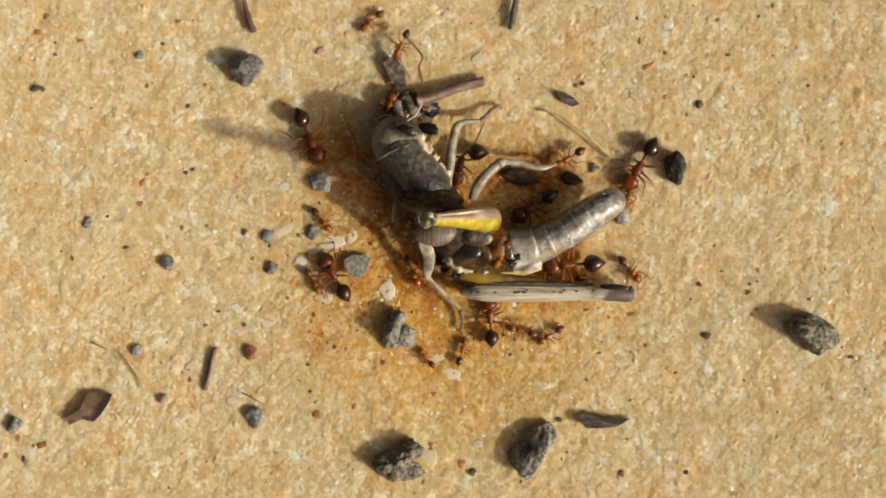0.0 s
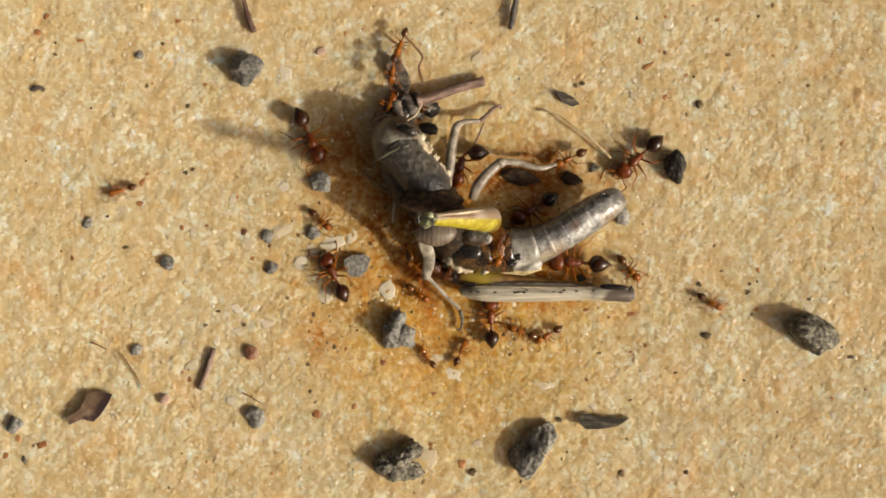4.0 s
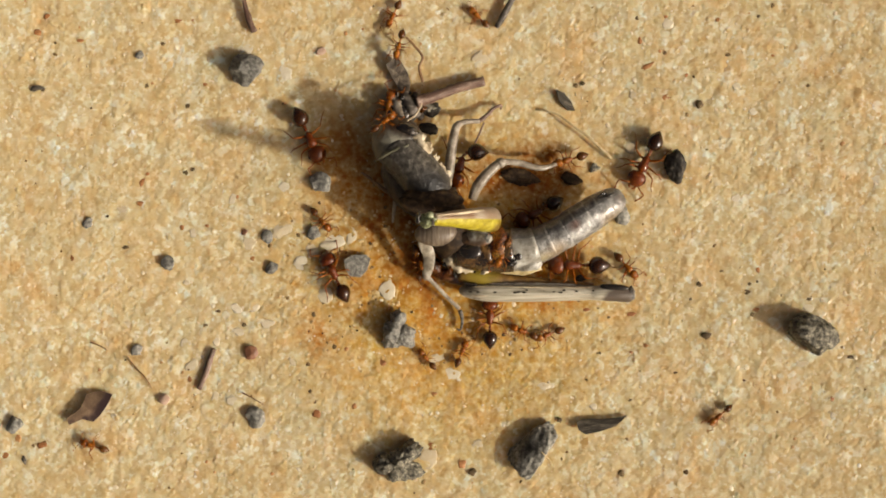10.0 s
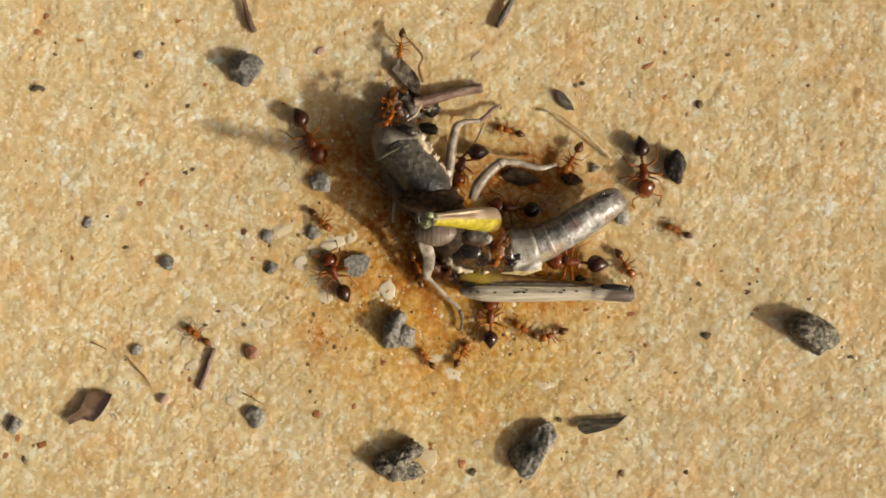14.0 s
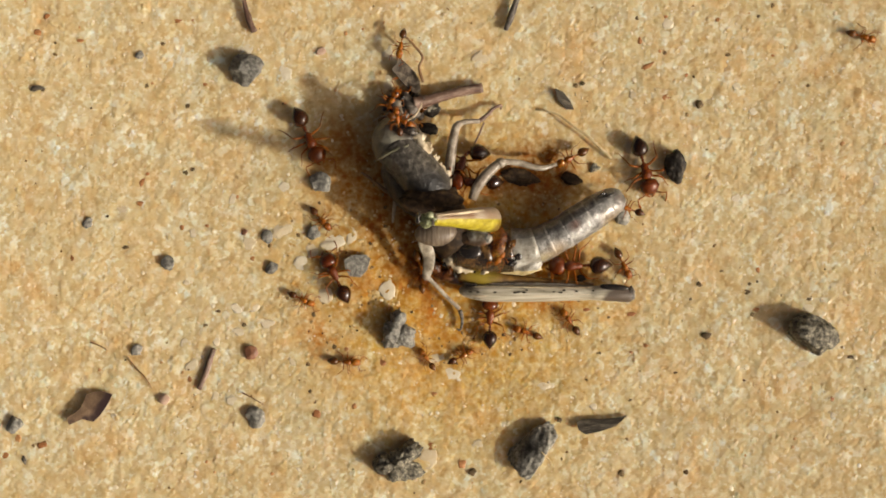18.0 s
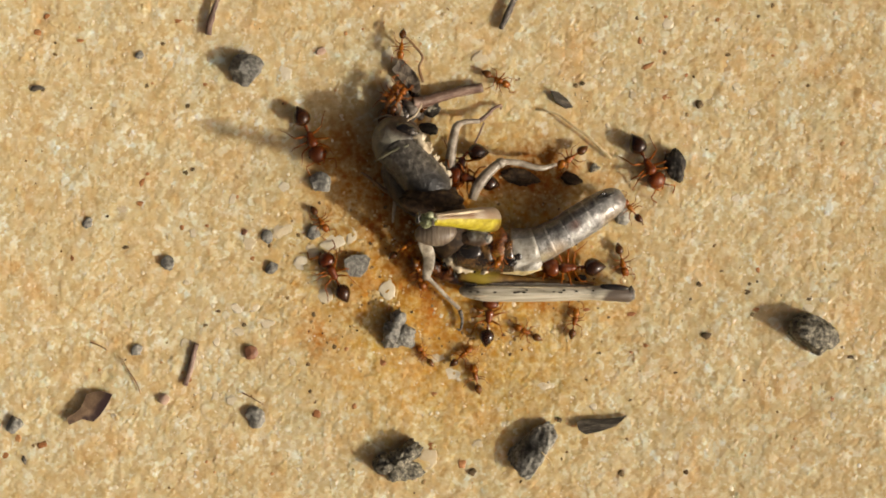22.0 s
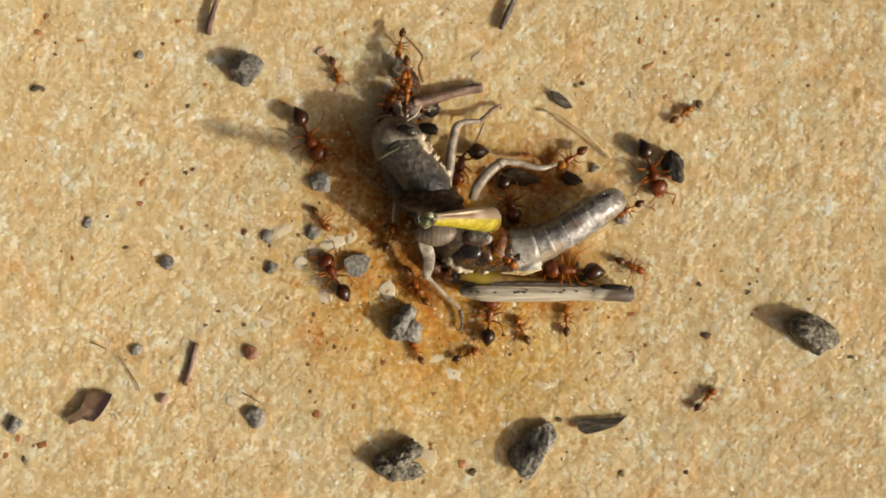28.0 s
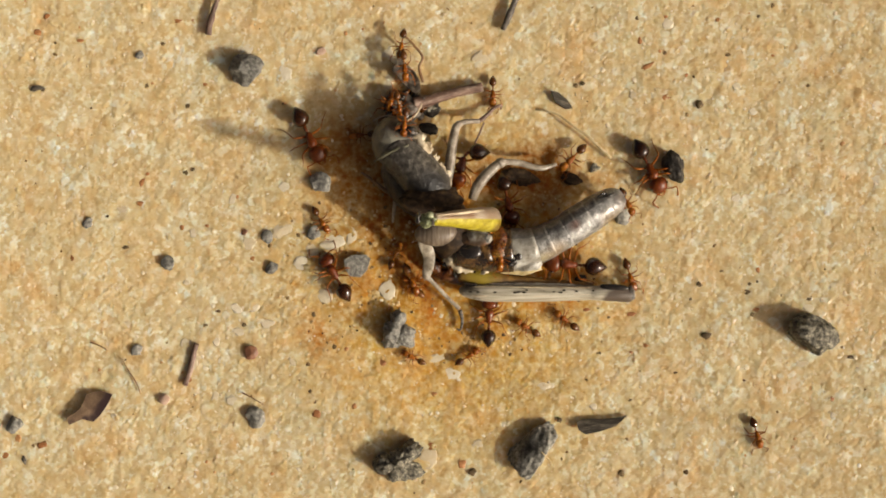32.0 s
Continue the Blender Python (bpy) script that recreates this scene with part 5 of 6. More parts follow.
def ant(x, y, heading, length, big, label, head=0.0, gaster=0.0, z=0.0, pitch=0.0, group="ants on the carcass", seed=0, name="ant", pale=False):
    """An ant at plan x, y (its chest), heading in degrees clockwise from plan right, length in units; head and gaster bend sideways."""
    kit, rnd, size = KITS[big], random.Random(int(x * 7 + y + seed)), length * U
    body = root(name, ant_place(x, y, heading, z, pitch), label, "ant", group)
    grow = Matrix.Scale(size, 4)

    def joint(px, py, pz, turn=0.0, tip=0.0):
        return grow @ pose(px, py, pz + STAND, 0, tip, turn)

    part("thorax", kit["thorax"], body, joint(0, 0, 0))
    hd = part("head", kit["head"], body, joint(0.15, 0, 0.0, -head, 14))
    for s in (1, -1):
        part("eye", kit["eye"], hd, pose(0.12, s * (0.13 if big else 0.095), 0.045))
        part("jaw", kit["jaw", s], hd, pose(0.225, s * 0.04, -0.03))
        part("antenna", kit["antenna", s], hd, pose(0.2, s * 0.05, 0.03, 0, 0, s * rnd.uniform(-25, 30)))
        for k, px in enumerate((0.10, 0.03, -0.05)):
            part("leg", kit["leg", k, s], body, joint(px, s * 0.045, -0.02, rnd.uniform(-22, 22)))
    part("waist", kit["waist"], body, joint(-0.10, 0, -0.015, -gaster * 0.4))
    a = radians(-gaster * 0.4)
    part("gaster", kit["pale_gaster" if pale else "gaster"], body, joint(-0.10 - 0.1 * math.cos(a), -0.1 * math.sin(a), -0.01, -gaster, rnd.uniform(-6, 10)), "glossy amber gaster" if pale else "glossy dark brown gaster")
    return body


def ant_place(x, y, heading, z=0.0, pitch=0.0):
    return Matrix.Translation(at(x, y, max(floor_at(x, y), -0.05) + 0.1 + z)) @ pose(0, 0, 0, 0, -pitch, -heading)


MAJOR = "large amber ant with dark gaster "
MINOR = "small amber ant with dark gaster "


def between(gx, gy, hx, hy):
    """Chest place and heading of an ant whose gaster and head lie at these plan points."""
    return gx + 0.54 * (hx - gx), gy + 0.54 * (hy - gy), math.degrees(math.atan2(hy - gy, hx - gx))


def posed(g, h, big, label, z=0.0, length=0, gaster=0.0, pitch=0.0):
    x, y, heading = between(*g, *h)
    return ant(x, y, heading, length or math.dist(g, h) / 0.59, big, label, 0, gaster, z, pitch)


ants = {}
ants["shade"] = posed((533, 213), (563, 275), True, MAJOR + "standing in the shade")
ants["flank"] = ant(816, 288, 110, 116, True, MAJOR + "gnawing at the carcass flank", 0, 74, 0.3)
ants["tail"] = posed((1148, 265), (1112, 324), True, MAJOR + "tugging at the carcass tip")
ants["belly"] = posed((1045, 467), (974, 472), True, MAJOR + "biting the carcass belly", 0.5)
ants["thigh"] = posed((869, 597), (866, 538), True, MAJOR + "pulling the carcass thigh")
ants["stones"] = posed((607, 516), (578, 460), True, MAJOR + "among white quartz grains")
ants["guest"] = posed((972, 352), (915, 382), True, MAJOR + "working under the carcass", 0.1, 104)
ants["brow"] = ant(688, 196, 290, 84, False, "small amber ant with amber gaster beside the carcass jaws", 0, 0, 0.6, pale=True)
ants["gut"] = ant(888, 452, 120, 62, False, "small amber ant with amber gaster on the carcass gut", 0, 0, 3.9, pale=True)
ants["leg"] = posed((1022, 272), (988, 290), False, MINOR + "holding the carcass foot", 0.5, 72)
ants["knee"] = posed((1100, 463), (1127, 492), False, MINOR + "beside the carcass knee")
ants["summit"] = posed((717, 62), (703, 94), False, MINOR + "on the bark chip", 0.9)
ants["west"] = posed((557, 376), (580, 403), False, MINOR + "between small stones")
ants["south_a"] = posed((765, 645), (746, 622), False, MINOR + "near the carcass foot", 0, 52)
ants["south_b"] = posed((812, 638), (822, 606), False, MINOR + "near the carcass foot")
ants["south_c"] = posed((940, 592), (905, 582), False, MINOR + "below the carcass thigh")
ants["south_d"] = posed((988, 582), (955, 603), False, MINOR + "below the carcass thigh", 0, 62)
ants["nook"] = ant(735, 470, 60, 70, False, MINOR + "under the carcass chest", 0, 0, 0.2)
ants["tip"] = ant(1100, 950, 0, 60, False, MINOR + "at the carcass tip")
ants["picker"] = ant(690, -40, 0, 60, False, MINOR + "climbing over the carcass head")
ants["porter"] = ant(560, 600, 0, 58, False, MINOR + "by the carcass leg")

# way points (seconds, x, y) of the ants that run over the sand
RUNS = [
    [(0, 1185, 930), (0.4, 1146, 718), (0.8, 1119, 600), (1.0, 1057, 581), (1.2, 1050, 572), (1.6, 1127, 570), (2.0, 1240, 390), (2.4, 1271, 206), (2.9, 1300, -60)],
    [(0, 657, 40), (0.4, 525, 152), (0.8, 469, 303), (1.0, 405, 430), (1.2, 386, 477), (1.6, 303, 637), (2.0, 318, 634), (2.4, 236, 317), (3.0, -60, 200)],
    [(2.5, 330, -60), (2.8, 350, 55), (3.0, 355, 195), (3.2, 370, 277), (3.5, 368, 292), (4.8, -60, 420)],
    [(0.6, 400, -60), (1.0, 420, 55), (1.4, 560, -60)],
    [(4.6, 1340, -60), (5.5, 1255, 246), (6.0, 1272, 250), (6.5, 1268, 240), (7.0, 1272, 258), (7.2, 1267, 305), (7.6, 1237, 406), (8.0, 1238, 416), (8.5, 1237, 414), (9.0, 1323, 530), (9.5, 1374, 649),
     (10.0, 1272, 735), (10.6, 1200, 940)],
    [(4.2, 900, 940), (5.0, 980, 700), (5.6, 1004, 772), (6.0, 940, 872), (6.3, 890, 940)],
    [(5.4, 700, 940), (6.0, 795, 868), (6.4, 812, 835), (6.8, 929, 716), (7.0, 914, 766), (7.9, 690, 940)],
    [(6.0, 1330, 960), (6.45, 1284, 850), (7.0, 1180, 555), (7.3, 1434, 500), (7.6, 1523, 473), (8.0, 1640, 430)],
    [(7.6, 1610, -20), (8.0, 1490, 70), (8.5, 1158, 202), (9.0, 1097, 157), (9.5, 994, 182), (10.0, 845, 30), (10.3, 800, -60)],
    [(8.5, 1440, -60), (9.0, 1433, 102), (9.6, 1640, 260)],
    [(8.2, 480, 940), (8.5, 521, 855), (9.0, 540, 742), (9.5, 300, 830), (10.0, 165, 788), (10.5, 279, 556), (11.0, 448, 282), (11.5, 497, 192), (12.0, 413, 230), (12.5, 107, 396), (13.0, 160, 518),
     (13.5, 362, 600), (14.0, 350, 592), (14.5, 162, 827), (15.0, 80, 960)],
    [(11.2, 250, -60), (11.5, 311, 34), (12.0, 318, 42), (12.6, 420, -60)],
    [(9.6, 740, -60), (10, 696, 28), (10.5, 647, 59), (11, 643, 122), (11.5, 672, 160), (12, 703, 150), (13, 696, 190), (16.5, 690, 205), (18, 712, 215), (19, 668, 243), (20, 658, 236), (21, 672, 218), (22, 694, 170),
     (23, 660, 205), (24, 684, 236), (25, 700, 172), (28, 712, 150), (29, 720, 196), (32, 706, 190)],
    [(12.1, 760, -60), (12.5, 794, 129), (13, 1012, 241), (13.5, 980, 256), (14, 900, 232), (14.5, 915, 164), (15.2, 990, 190), (16.5, 1051, 232), (17, 1072, 246), (17.4, 1150, 150), (17.9, 1300, -60)],
    [(17.0, 1380, -60), (17.5, 1459, 48), (18, 1525, 66), (18.4, 1640, 90)],
    [(15.8, 440, 940), (16.5, 479, 851), (17, 566, 660), (17.5, 598, 639), (18, 612, 640), (18.5, 728, 694), (19, 880, 652), (19.5, 985, 800), (19.9, 1010, 940)],
    [(14.9, -60, 620), (15.6, 300, 560), (16.5, 509, 514), (17, 510, 521), (17.5, 515, 520), (18, 536, 530), (18.5, 640, 532), (19, 706, 480), (22, 712, 440), (23.5, 700, 470), (24, 692, 490), (25, 712, 440), (28, 690, 420), (30, 690, 440), (32, 700, 450)],
    [(21.2, 900, 940), (22, 842, 668), (22.6, 760, 660), (23.5, 706, 732), (24, 682, 747), (24.5, 664, 736), (25, 662, 690), (25.5, 600, 620), (26.2, 380, 560), (27.0, -60, 600)],
    [(19.0, 1000, -60), (19.5, 997, 150), (20, 1026, 226), (20.5, 1060, 150), (21, 1022, 66), (21.5, 867, 135), (22, 880, 142), (22.5, 820, 100), (23, 775, 123), (23.5, 729, 92), (24.2, 735, 150), (28, 722, 130), (32, 716, 120)],
    [(19.05, 1640, 420), (19.5, 1300, 420), (20, 1187, 366), (20.5, 1249, 358), (21.1, 1640, 330)],
    [(24.05, 1640, 560), (24.3, 1250, 400), (24.5, 1164, 362), (25, 1180, 376), (25.5, 1137, 340), (26.5, 1140, 330), (27.5, 1148, 226), (27.85, 1190, 214), (28, 1208, 202), (28.2, 1232, 188), (28.5, 1318, 208), (29, 1466, 306), (29.5, 1640, 330)],
    [(24.1, 1640, 440), (24.5, 1560, 521), (25, 1395, 825), (25.4, 1330, 950)],
    [(26.9, 960, 940), (27.5, 1103, 740), (27.85, 1222, 732), (28, 1248, 705), (28.15, 1276, 676), (28.5, 1398, 410), (29, 1266, 436), (29.5, 1370, 428), (30, 1428, 476), (30.9, 1640, 560)],
    [(29.4, 1640, 720), (30, 1328, 582), (30.5, 1250, 606), (31, 1294, 590), (31.5, 1334, 755), (32, 1338, 768)],
    [(26.8, 500, -60), (27.5, 570, 60), (28, 595, 127), (28.5, 620, 134), (29, 640, 130), (30, 672, 190), (31, 658, 238), (32, 640, 240)],
    [(30.0, 1250, -60), (30.5, 1035, 160), (31, 790, 66), (31.5, 872, 158), (32, 872, 166)],
    [(29.05, 720, 950), (29.5, 818, 712), (29.95, 760, 950)],
    [(29.05, 440, 950), (29.5, 545, 654), (29.95, 330, 960)],
]
runners = []
for k, run in enumerate(RUNS):
    t, x, y = run[0]
    runners.append(ant(x, y, 0, 58 + k % 4 * 2, False, MINOR + "hurrying over the sand", group="running ants", seed=k))


# ---- what moves ----
def climb(x, y):
    """Height in mm at which an ant crosses the carcass or its litter."""
    best = 0.0
    for cx, cy, r, top in ((700, 243, 60, 5.2), (745, 315, 65, 5.0), (700, 140, 40, 1.8), (712, 185, 40, 2.2), (790, 160, 30, 1.4), (1100, 350, 20, 1.0)):
        d = math.dist((x, y), (cx, cy)) / r
        if d < 1:
            best = max(best, top * math.sqrt(1 - d * d))
    return best


def run_rows(points, step=0.1):
    """Even steps along way points, each turned the way it goes, with no sharp turn."""
    ts = [p[0] for p in points]
    rows, heading = [], None
    n = int(round((ts[-1] - ts[0]) / step))
    last = None
    for i in range(n + 1):
        t = ts[0] + (ts[-1] - ts[0]) * i / n
        k = max(j for j in range(len(ts)) if ts[j] <= t + 1e-9)
        k = min(k, len(ts) - 2)
        u = (t - ts[k]) / (ts[k + 1] - ts[k])
        p0, p1, p2, p3 = (np.array(points[min(max(j, 0), len(points) - 1)][1:], float) for j in (k - 1, k, k + 1, k + 2))
        still = math.dist(p1, p2) < 40
        soft = u * u * (3 - 2 * u)
        p = p1 + (p2 - p1) * (soft if still else 0.5 * u + 0.5 * soft)
        if last is not None:
            d = p - last
            if np.hypot(*d) > 2.2:
                want = math.degrees(math.atan2(d[1], d[0]))
                turn = (want - heading + 180) % 360 - 180
                heading += max(-55, min(55, turn))
        else:
            d = p2 - p1
            heading = math.degrees(math.atan2(d[1], d[0]))
        last = p
        rows.append((t, p[0], p[1], heading))
    return rows


def track(thing, rows, z=0.0, high=False):
    """Rows (t, x, y, heading) of an ant over the sand, held at both ends."""
    if rows[0][0] > 0:
        rows = [(0, *rows[0][1:])] + rows
    if rows[-1][0] < 32:
        rows = rows + [(32, *rows[-1][1:])]
    walk(thing, [(t, ant_place(x, y, h, (z(t) if callable(z) else z) + (climb(x, y) if high else 0))) for t, x, y, h in rows])


def fidget(rows, seed, step=0.8, sway=2.5, drift=1.3):
    """Small restless moves between the given rows."""
    rnd = random.Random(seed)
    out = []
    for i in range(int(32 / step) + 1):
        t = i * step
        k = max(j for j in range(len(rows)) if rows[j][0] <= t + 1e-9)
        a, b = rows[k], rows[min(k + 1, len(rows) - 1)]
        u = 0 if a is b else (t - a[0]) / (b[0] - a[0])
        turn = (b[3] - a[3] + 180) % 360 - 180
        out.append((t, a[1] + (b[1] - a[1]) * u + rnd.gauss(0, drift), a[2] + (b[2] - a[2]) * u + rnd.gauss(0, drift), a[3] + turn * u + rnd.gauss(0, sway)))
    return out


def stay(name, spots, z=0.0, sway=2.5, drift=1.0):
    """Spots (t, gaster x, y, head x, y) of an ant that works in one place."""
    track(ants[name], fidget([(s[0], *between(*s[1:])) for s in spots], len(name) * 7 + int(spots[0][1]), 0.8, sway, drift), z)


def nudge(thing, rows):
    """Rows (t, dx, dy, clockwise degrees) of a loose thing pushed about by ants."""
    base = thing.matrix_basis.copy()
    walk(thing, [(t, Matrix.Translation((dx * U, -dy * U, 0)) @ base @ Matrix.Rotation(radians(-a), 4, "Z")) for t, dx, dy, a in rows])


def stride(thing, rows, seed):
    """Legs and feelers of an ant swing as it goes."""
    rnd = random.Random(seed)
    legs = [c for c in thing.children if c.name.startswith("leg")]
    feelers = [c for p in thing.children for c in p.children if c.name.startswith("antenna")]
    for k, part_ob in enumerate(legs + feelers):
        base = part_ob.matrix_basis.copy()
        size = base.to_scale()[0]
        keep = []
        for i, (t, x, y, h) in enumerate(rows):
            prev = rows[max(i - 1, 0)]
            speed = math.dist((x, y), prev[1:3])
            if k < len(legs):
                a = (24 if (i + k) % 2 else -24) * min(1.0, speed / 8)
            else:
                a = rnd.uniform(-16, 16)
            keep.append((t, base @ Matrix.Rotation(radians(a), 4, "Z")))
        if keep[0][0] > 0:
            keep.insert(0, (0, base))
        if keep[-1][0] < 32:
            keep.append((32, base))
        walk(part_ob, keep)


def feel(thing, seed):
    """Feelers, head and legs of a feeding ant stir a little."""
    rnd = random.Random(seed)
    for c in list(thing.children) + [q for p in thing.children for q in p.children]:
        swing = 14 if c.name.startswith("antenna") else 5 if c.name.startswith("leg") else 3 if c.name.startswith("head") else 0
        if swing:
            base = c.matrix_basis.copy()
            walk(c, [(t, base @ Matrix.Rotation(radians(rnd.uniform(-swing, swing)), 4, "Z")) for t in np.linspace(0, 32, 41 if swing > 5 else 27)])


def motions():
    stay("tail", [(0, 1148, 265, 1112, 324), (2.2, 1146, 264, 1115, 320), (3, 1152, 262, 1100, 302), (6, 1148, 258, 1108, 302), (7, 1149, 256, 1112, 308), (9, 1155, 256, 1127, 318), (11, 1156, 253, 1128, 315), (11.6, 1150, 258, 1130, 318),
                  (12, 1132, 266, 1143, 328), (13, 1135, 264, 1136, 326), (14, 1133, 267, 1142, 328), (17, 1130, 275, 1138, 334), (18, 1130, 270, 1146, 330), (19, 1132, 270, 1172, 314), (20, 1133, 268, 1166, 318), (21, 1130, 272, 1168, 314),
                  (22, 1129, 263, 1154, 316), (23, 1130, 270, 1163, 322), (25, 1137, 275, 1163, 326), (28, 1138, 272, 1163, 328), (29, 1134, 270, 1162, 326), (32, 1132, 270, 1164, 328)])
    stay("belly", [(0, 1045, 467, 974, 472), (3, 1052, 467, 985, 457), (6, 1055, 468, 982, 474), (9, 1056, 469, 982, 474), (13, 1048, 466, 984, 452), (14, 1048, 468, 982, 460), (17, 1056, 471, 986, 471), (20, 1055, 468, 984, 470), (22, 1048, 475, 970, 475),
                   (25, 1050, 478, 972, 484), (28, 1046, 485, 974, 476), (30, 1042, 485, 970, 482), (30.6, 1035, 488, 985, 470), (31, 1022, 488, 1004, 460), (32, 1036, 470, 988, 466)], 0.5)
    stay("thigh", [(0, 869, 597, 866, 538), (9, 868, 597, 866, 538), (18, 867, 596, 866, 538), (19, 862, 591, 866, 538), (28, 863, 591, 868, 538), (32, 865, 592, 866, 538)], 0, 1.5, 0.7)
    stay("shade", [(0, 533, 213, 563, 275), (32, 534, 212, 564, 275)], 0, 1.5, 0.8)
    stay("stones", [(0, 607, 516, 578, 460), (14, 607, 516, 580, 460), (32, 608, 516, 577, 460)], 0, 2, 0.8)
    stay("leg", [(0, 1022, 272, 988, 290), (6, 1025, 275, 990, 290), (12, 1022, 278, 992, 288), (14, 1020, 265, 1005, 298), (17, 1026, 272, 996, 288), (32, 1025, 270, 1000, 292)], 0.5)
    stay("knee", [(0, 1100, 463, 1127, 492), (8, 1098, 460, 1122, 488), (13, 1093, 455, 1115, 482), (17, 1098, 450, 1112, 485), (20, 1093, 450, 1110, 482), (22, 1094, 440, 1102, 480), (25, 1100, 462, 1128, 485), (28, 1100, 464, 1132, 480), (29, 1105, 465, 1120, 495),
                  (30, 1110, 470, 1118, 500), (32, 1108, 472, 1118, 502)])
    stay("summit", [(0, 717, 62, 703, 94), (9, 716, 62, 704, 94), (11, 708, 65, 703, 100), (13, 712, 62, 708, 97), (32, 712, 63, 708, 97)], 0.9)
    stay("west", [(0, 557, 376, 580, 403), (7, 555, 376, 580, 402), (32, 557, 374, 578, 403)])
    stay("south_a", [(0, 765, 645, 746, 622), (18, 765, 645, 746, 622), (19, 753, 650, 757, 620), (21, 757, 641, 750, 617), (23, 763, 638, 738, 620), (25, 765, 640, 740, 622), (28, 745, 634, 732, 610), (29, 742, 634, 730, 612), (30, 743, 640, 715, 628), (32, 743, 640, 718, 628)])
    stay("south_b", [(0, 812, 638, 822, 606), (9, 810, 640, 824, 608), (13, 812, 640, 822, 608), (17, 800, 638, 830, 622), (21, 800, 642, 832, 622), (23, 806, 641, 832, 614), (28, 808, 633, 842, 622), (32, 808, 641, 844, 618)])
    stay("south_c", [(0, 940, 592, 905, 582), (9, 942, 592, 907, 582), (13, 945, 592, 915, 575), (17, 950, 594, 915, 580), (20, 946, 594, 912, 588), (22, 950, 598, 917, 578), (24, 935, 598, 918, 568), (28, 930, 597, 916, 568), (30, 930, 592, 912, 572), (32, 948, 586, 916, 568)])
    stay("south_d", [(0, 988, 582, 955, 603), (9, 988, 583, 952, 600), (13, 998, 587, 955, 600), (14.5, 998, 587, 960, 598), (16.5, 1012, 588, 990, 560), (17, 1018, 590, 1003, 555), (19, 1018, 584, 992, 552), (20, 1015, 588, 1023, 548), (21, 1012, 590, 1034, 556),
                     (22, 1012, 590, 1020, 552), (23, 1008, 588, 997, 548), (25, 1004, 590, 1000, 550), (28, 1003, 590, 1003, 546), (29, 1013, 582, 982, 555), (32, 1018, 581, 984, 552)])
    track(ants["flank"], fidget([(0, 816, 288, 110), (32, 817, 288, 108)], 5, 0.8, 2, 0.8), 0.3)
    track(ants["brow"], fidget([(0, 688, 196, 290), (12, 690, 190, 280), (22, 692, 182, 300), (32, 690, 190, 290)], 6), 0.6)
    track(ants["gut"], fidget([(0, 888, 452, 120), (6, 886, 452, 125), (9, 890, 452, 120), (13, 884, 450, 105), (17, 886, 450, 120), (20, 896, 448, 160), (23, 884, 452, 110), (28, 896, 456, 40), (32, 888, 454, 90)], 7, 0.8, 5, 2), 3.6)
    track(ants["nook"], fidget([(0, 730, 475, 60), (9, 738, 470, 70), (20, 745, 475, 80), (25, 740, 500, 50), (32, 732, 500, 70)], 8, 0.8, 6, 3), 0.2)
    stay("guest", [(0, 972, 352, 915, 382), (8, 974, 353, 917, 382), (10, 978, 362, 925, 390), (11, 965, 356, 944, 400), (12, 960, 365, 930, 400), (13, 950, 383, 896, 396), (14.5, 930, 366, 872, 352), (16.5, 880, 320, 818, 330), (17, 872, 322, 812, 328),
                   (19, 867, 323, 806, 318), (20, 869, 323, 810, 310), (22, 862, 325, 806, 312), (24.2, 865, 314, 804, 304), (24.6, 880, 330, 850, 370), (25, 888, 332, 878, 386), (28, 892, 328, 908, 380), (32, 890, 330, 904, 384)],
         lambda t: 0.1 + 1.3 * min(max((t - 14.5) / 2, 0), 1) * min(max((25.0 - t) / 0.8, 0), 1))
    track(ants["tip"], run_rows([(0, 1112, 344), (0.4, 1103, 374), (1.0, 1096, 396), (1.8, 1080, 410), (3.4, 1088, 436), (4.2, 1300, 560), (5, 1640, 620), (13.4, 1640, 560), (14.0, 1197, 408), (14.5, 1125, 382), (16.5, 1108, 376), (18, 1111, 370), (19, 1112, 372), (20, 1118, 381), (21, 1126, 383),
                                 (22, 1116, 371), (23, 1107, 376), (25, 1105, 370), (28, 1112, 371), (29, 1100, 378), (30, 1094, 385), (31, 1106, 352), (32, 1110, 360)], 0.2), lambda t: 1.6 * min(max((t - 14) / 0.6, 0), 1))
    track(ants["picker"], run_rows([(0, 690, -40), (0.4, 681, 20), (0.8, 640, 62), (1.2, 628, 95), (1.6, 676, 82), (2.0, 690, 76), (3.0, 702, 74), (3.5, 700, 88), (4.5, 690, 160), (6, 657, 242), (7, 654, 236), (8, 656, 254), (9, 664, 228), (10, 680, 216), (11, 735, 168),
                                   (12, 722, 160), (13, 690, 204), (17, 706, 226), (18, 704, 214), (20, 690, 205), (23, 712, 165), (25, 716, 228), (28, 720, 175), (32, 716, 220)], 0.2), 0, True)
    track(ants["porter"], run_rows([(0, 556, 500), (0.8, 574, 532), (1.0, 590, 516), (1.6, 560, 455), (2.0, 608, 498), (2.6, 660, 520), (3, 733, 514), (3.5, 741, 520), (6, 744, 527), (7, 739, 533), (8, 747, 524), (9, 738, 468), (14, 742, 482), (17, 746, 492), (20, 740, 490),
                                   (22, 741, 480), (24, 766, 549), (25, 765, 545), (28, 740, 520), (32, 730, 506)], 0.2))
    for k, (thing, run) in enumerate(zip(runners, RUNS)):
        rows = run_rows(run)
        track(thing, rows, 0, True)
        stride(thing, rows, k)
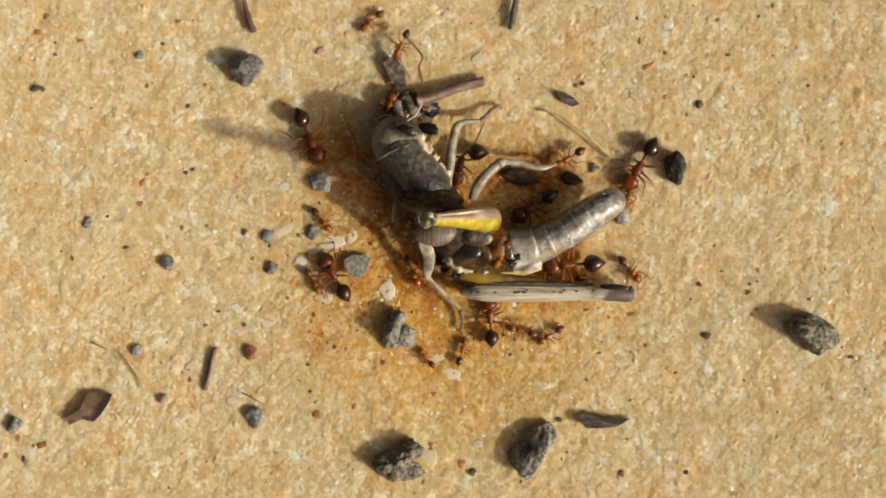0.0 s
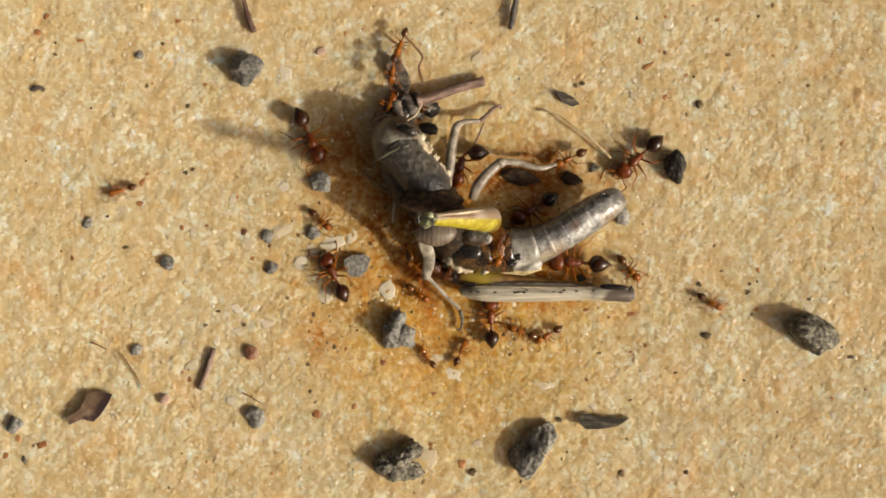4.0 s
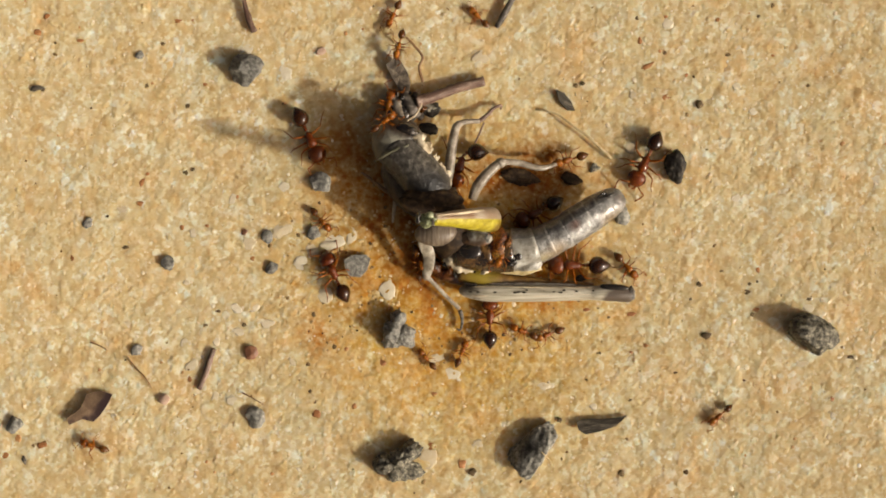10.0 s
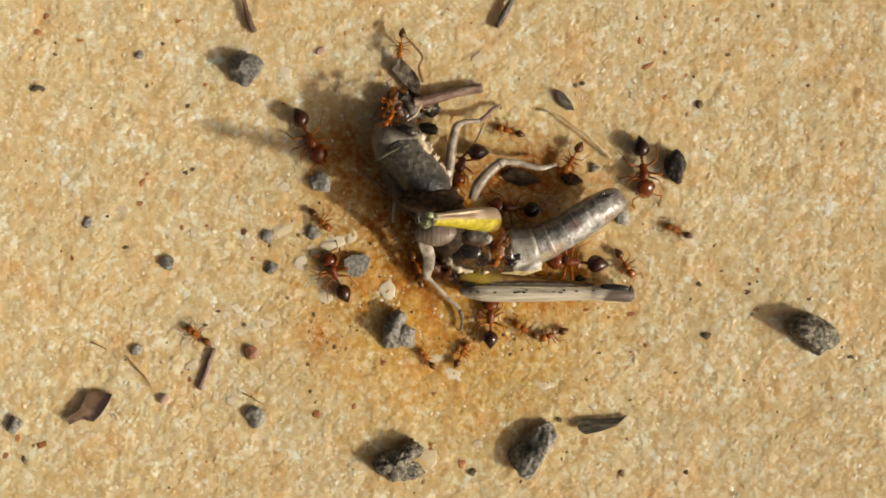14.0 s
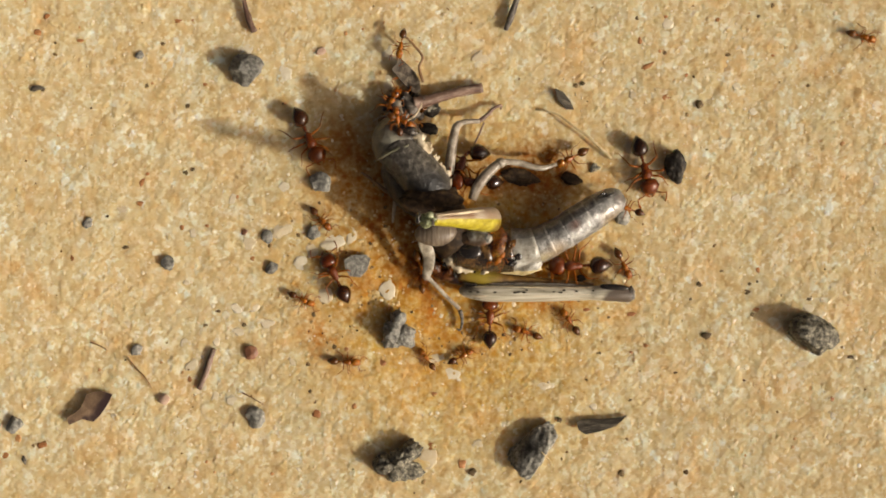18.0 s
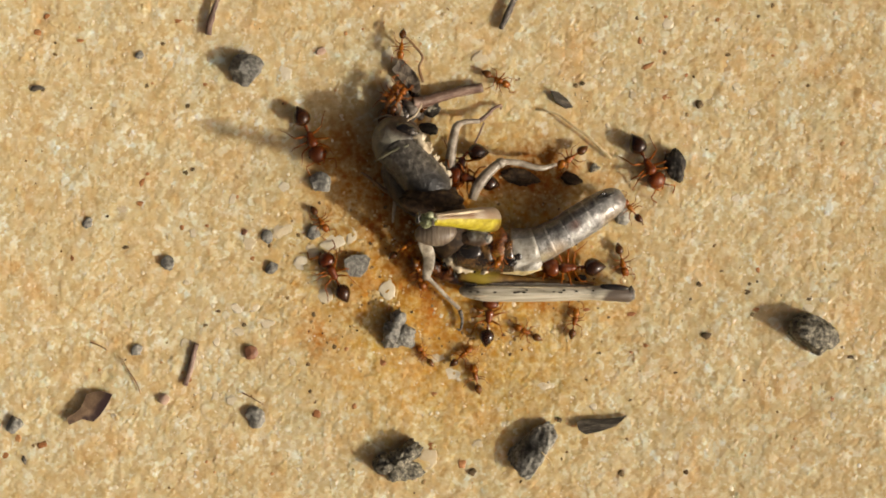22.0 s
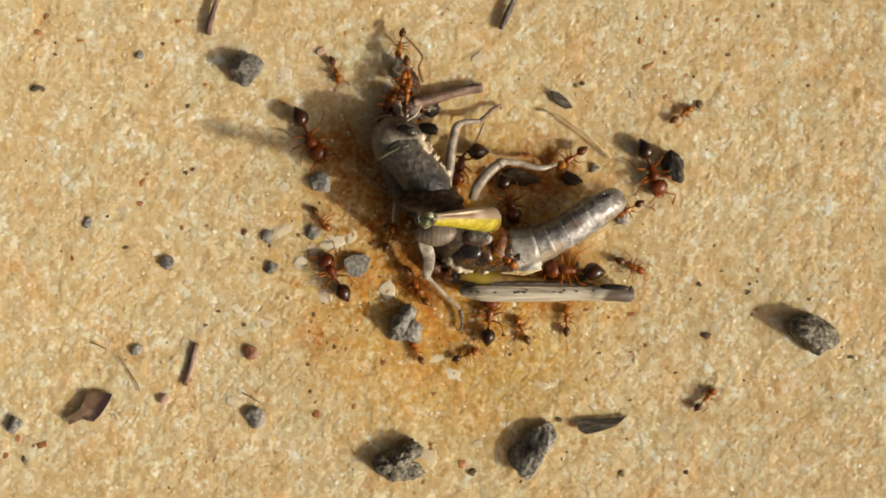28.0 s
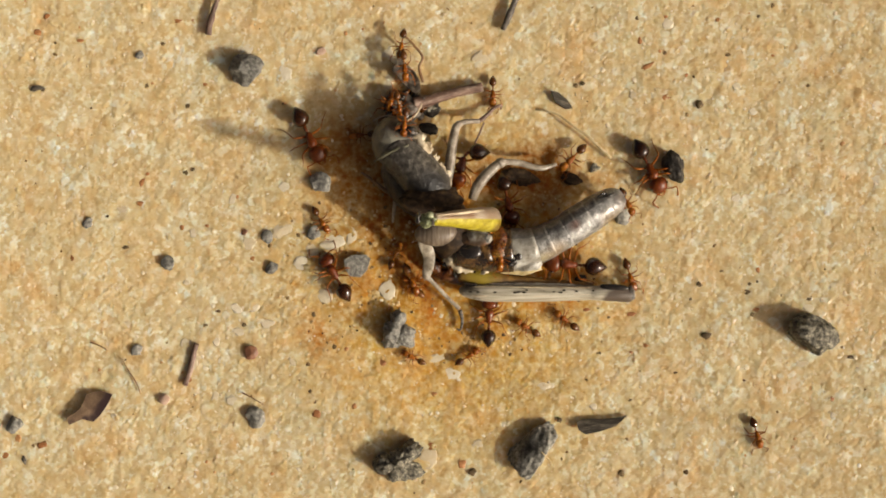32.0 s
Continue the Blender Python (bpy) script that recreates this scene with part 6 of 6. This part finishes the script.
    nudge(side_twig, [(0, 6, 0, -6), (0.4, 8, 0, -4), (0.8, 20, 3, -7), (1.6, 22, 3, -7), (2.1, 4, 0, -4), (2.6, 0, 0, 0), (19.1, 0, 0, 0), (19.9, -36, -10, 0), (20.4, -36, -10, 0), (20.8, -28, -8, -5), (32, -28, -8, -5)])
    nudge(top_twig, [(0, 0, 0, 0), (18.9, 0, 0, 0), (19.2, -30, 2, 15), (19.5, -59, 4, 33), (32, -59, 4, 33)])
    nudge(right_twig, [(0, 0, 0, 0), (9.5, 0, 0, 0), (9.9, -12, 2, 18), (14.5, -12, 2, 18), (16.5, -2, 4, 9), (21.2, -2, 3, 9), (21.8, -8, 3, 13), (30, -8, 3, 13), (30.8, -5, 4, 12), (32, -5, 4, 12)])
    nudge(low_chip, [(0, 4, -5, 12), (3.5, 4, -5, 12), (5.3, 0, 0, 0), (32, 0, 0, 0)])
    nudge(small_chip, [(0, 0, 0, 0), (9.2, 0, 0, 0), (9.7, -3, 4, 22), (18.8, -6, 2, 22), (19.6, -10, 2, 10), (32, -10, 3, 12)])
    nudge(head_twig, [(0, 0, 0, 0), (10.2, 0, 0, 0), (11.2, -2, 8, 4), (13, -4, 7, 4), (32, -4, 7, 3)])
    nudge(head_chip, [(0, 0, 0, 0), (1.4, 2, 1, 0), (2.0, 6, 2, -3), (10.4, 6, 2, -3), (11, 8, 3, -6), (12, 20, 4, -16), (32, 20, 4, -16)])
    nudge(carried_stone, [(0, 0, 0, 0), (25.2, 0, 0, 0), (25.5, 13, -11, 8), (27.5, 14, -11, 10), (29.2, 14, -11, 10), (29.7, 0, 0, 0), (32, 0, 0, 0)])
    nudge(near_stone, [(0, 0, 0, 0), (3.2, 0, 0, 0), (3.6, 0, -2, 0), (19.2, 0, -2, 0), (19.5, 0, -4, -6), (22.8, 0, -4, -6), (23.2, 0, -2, -3), (25.5, 0, -1, 0), (27.5, -3, -2, -16), (32, -3, -2, -16)])
    nudge(loose_fibre, [(0, 0, 0, 0), (9.3, 0, 0, 0), (9.9, 13, 2, -8), (19.0, 13, 2, -8), (19.9, -2, 8, 2), (32, -2, 8, 2)])
    for k, thing in enumerate(ants.values()):
        feel(thing, 100 + k)


motions()
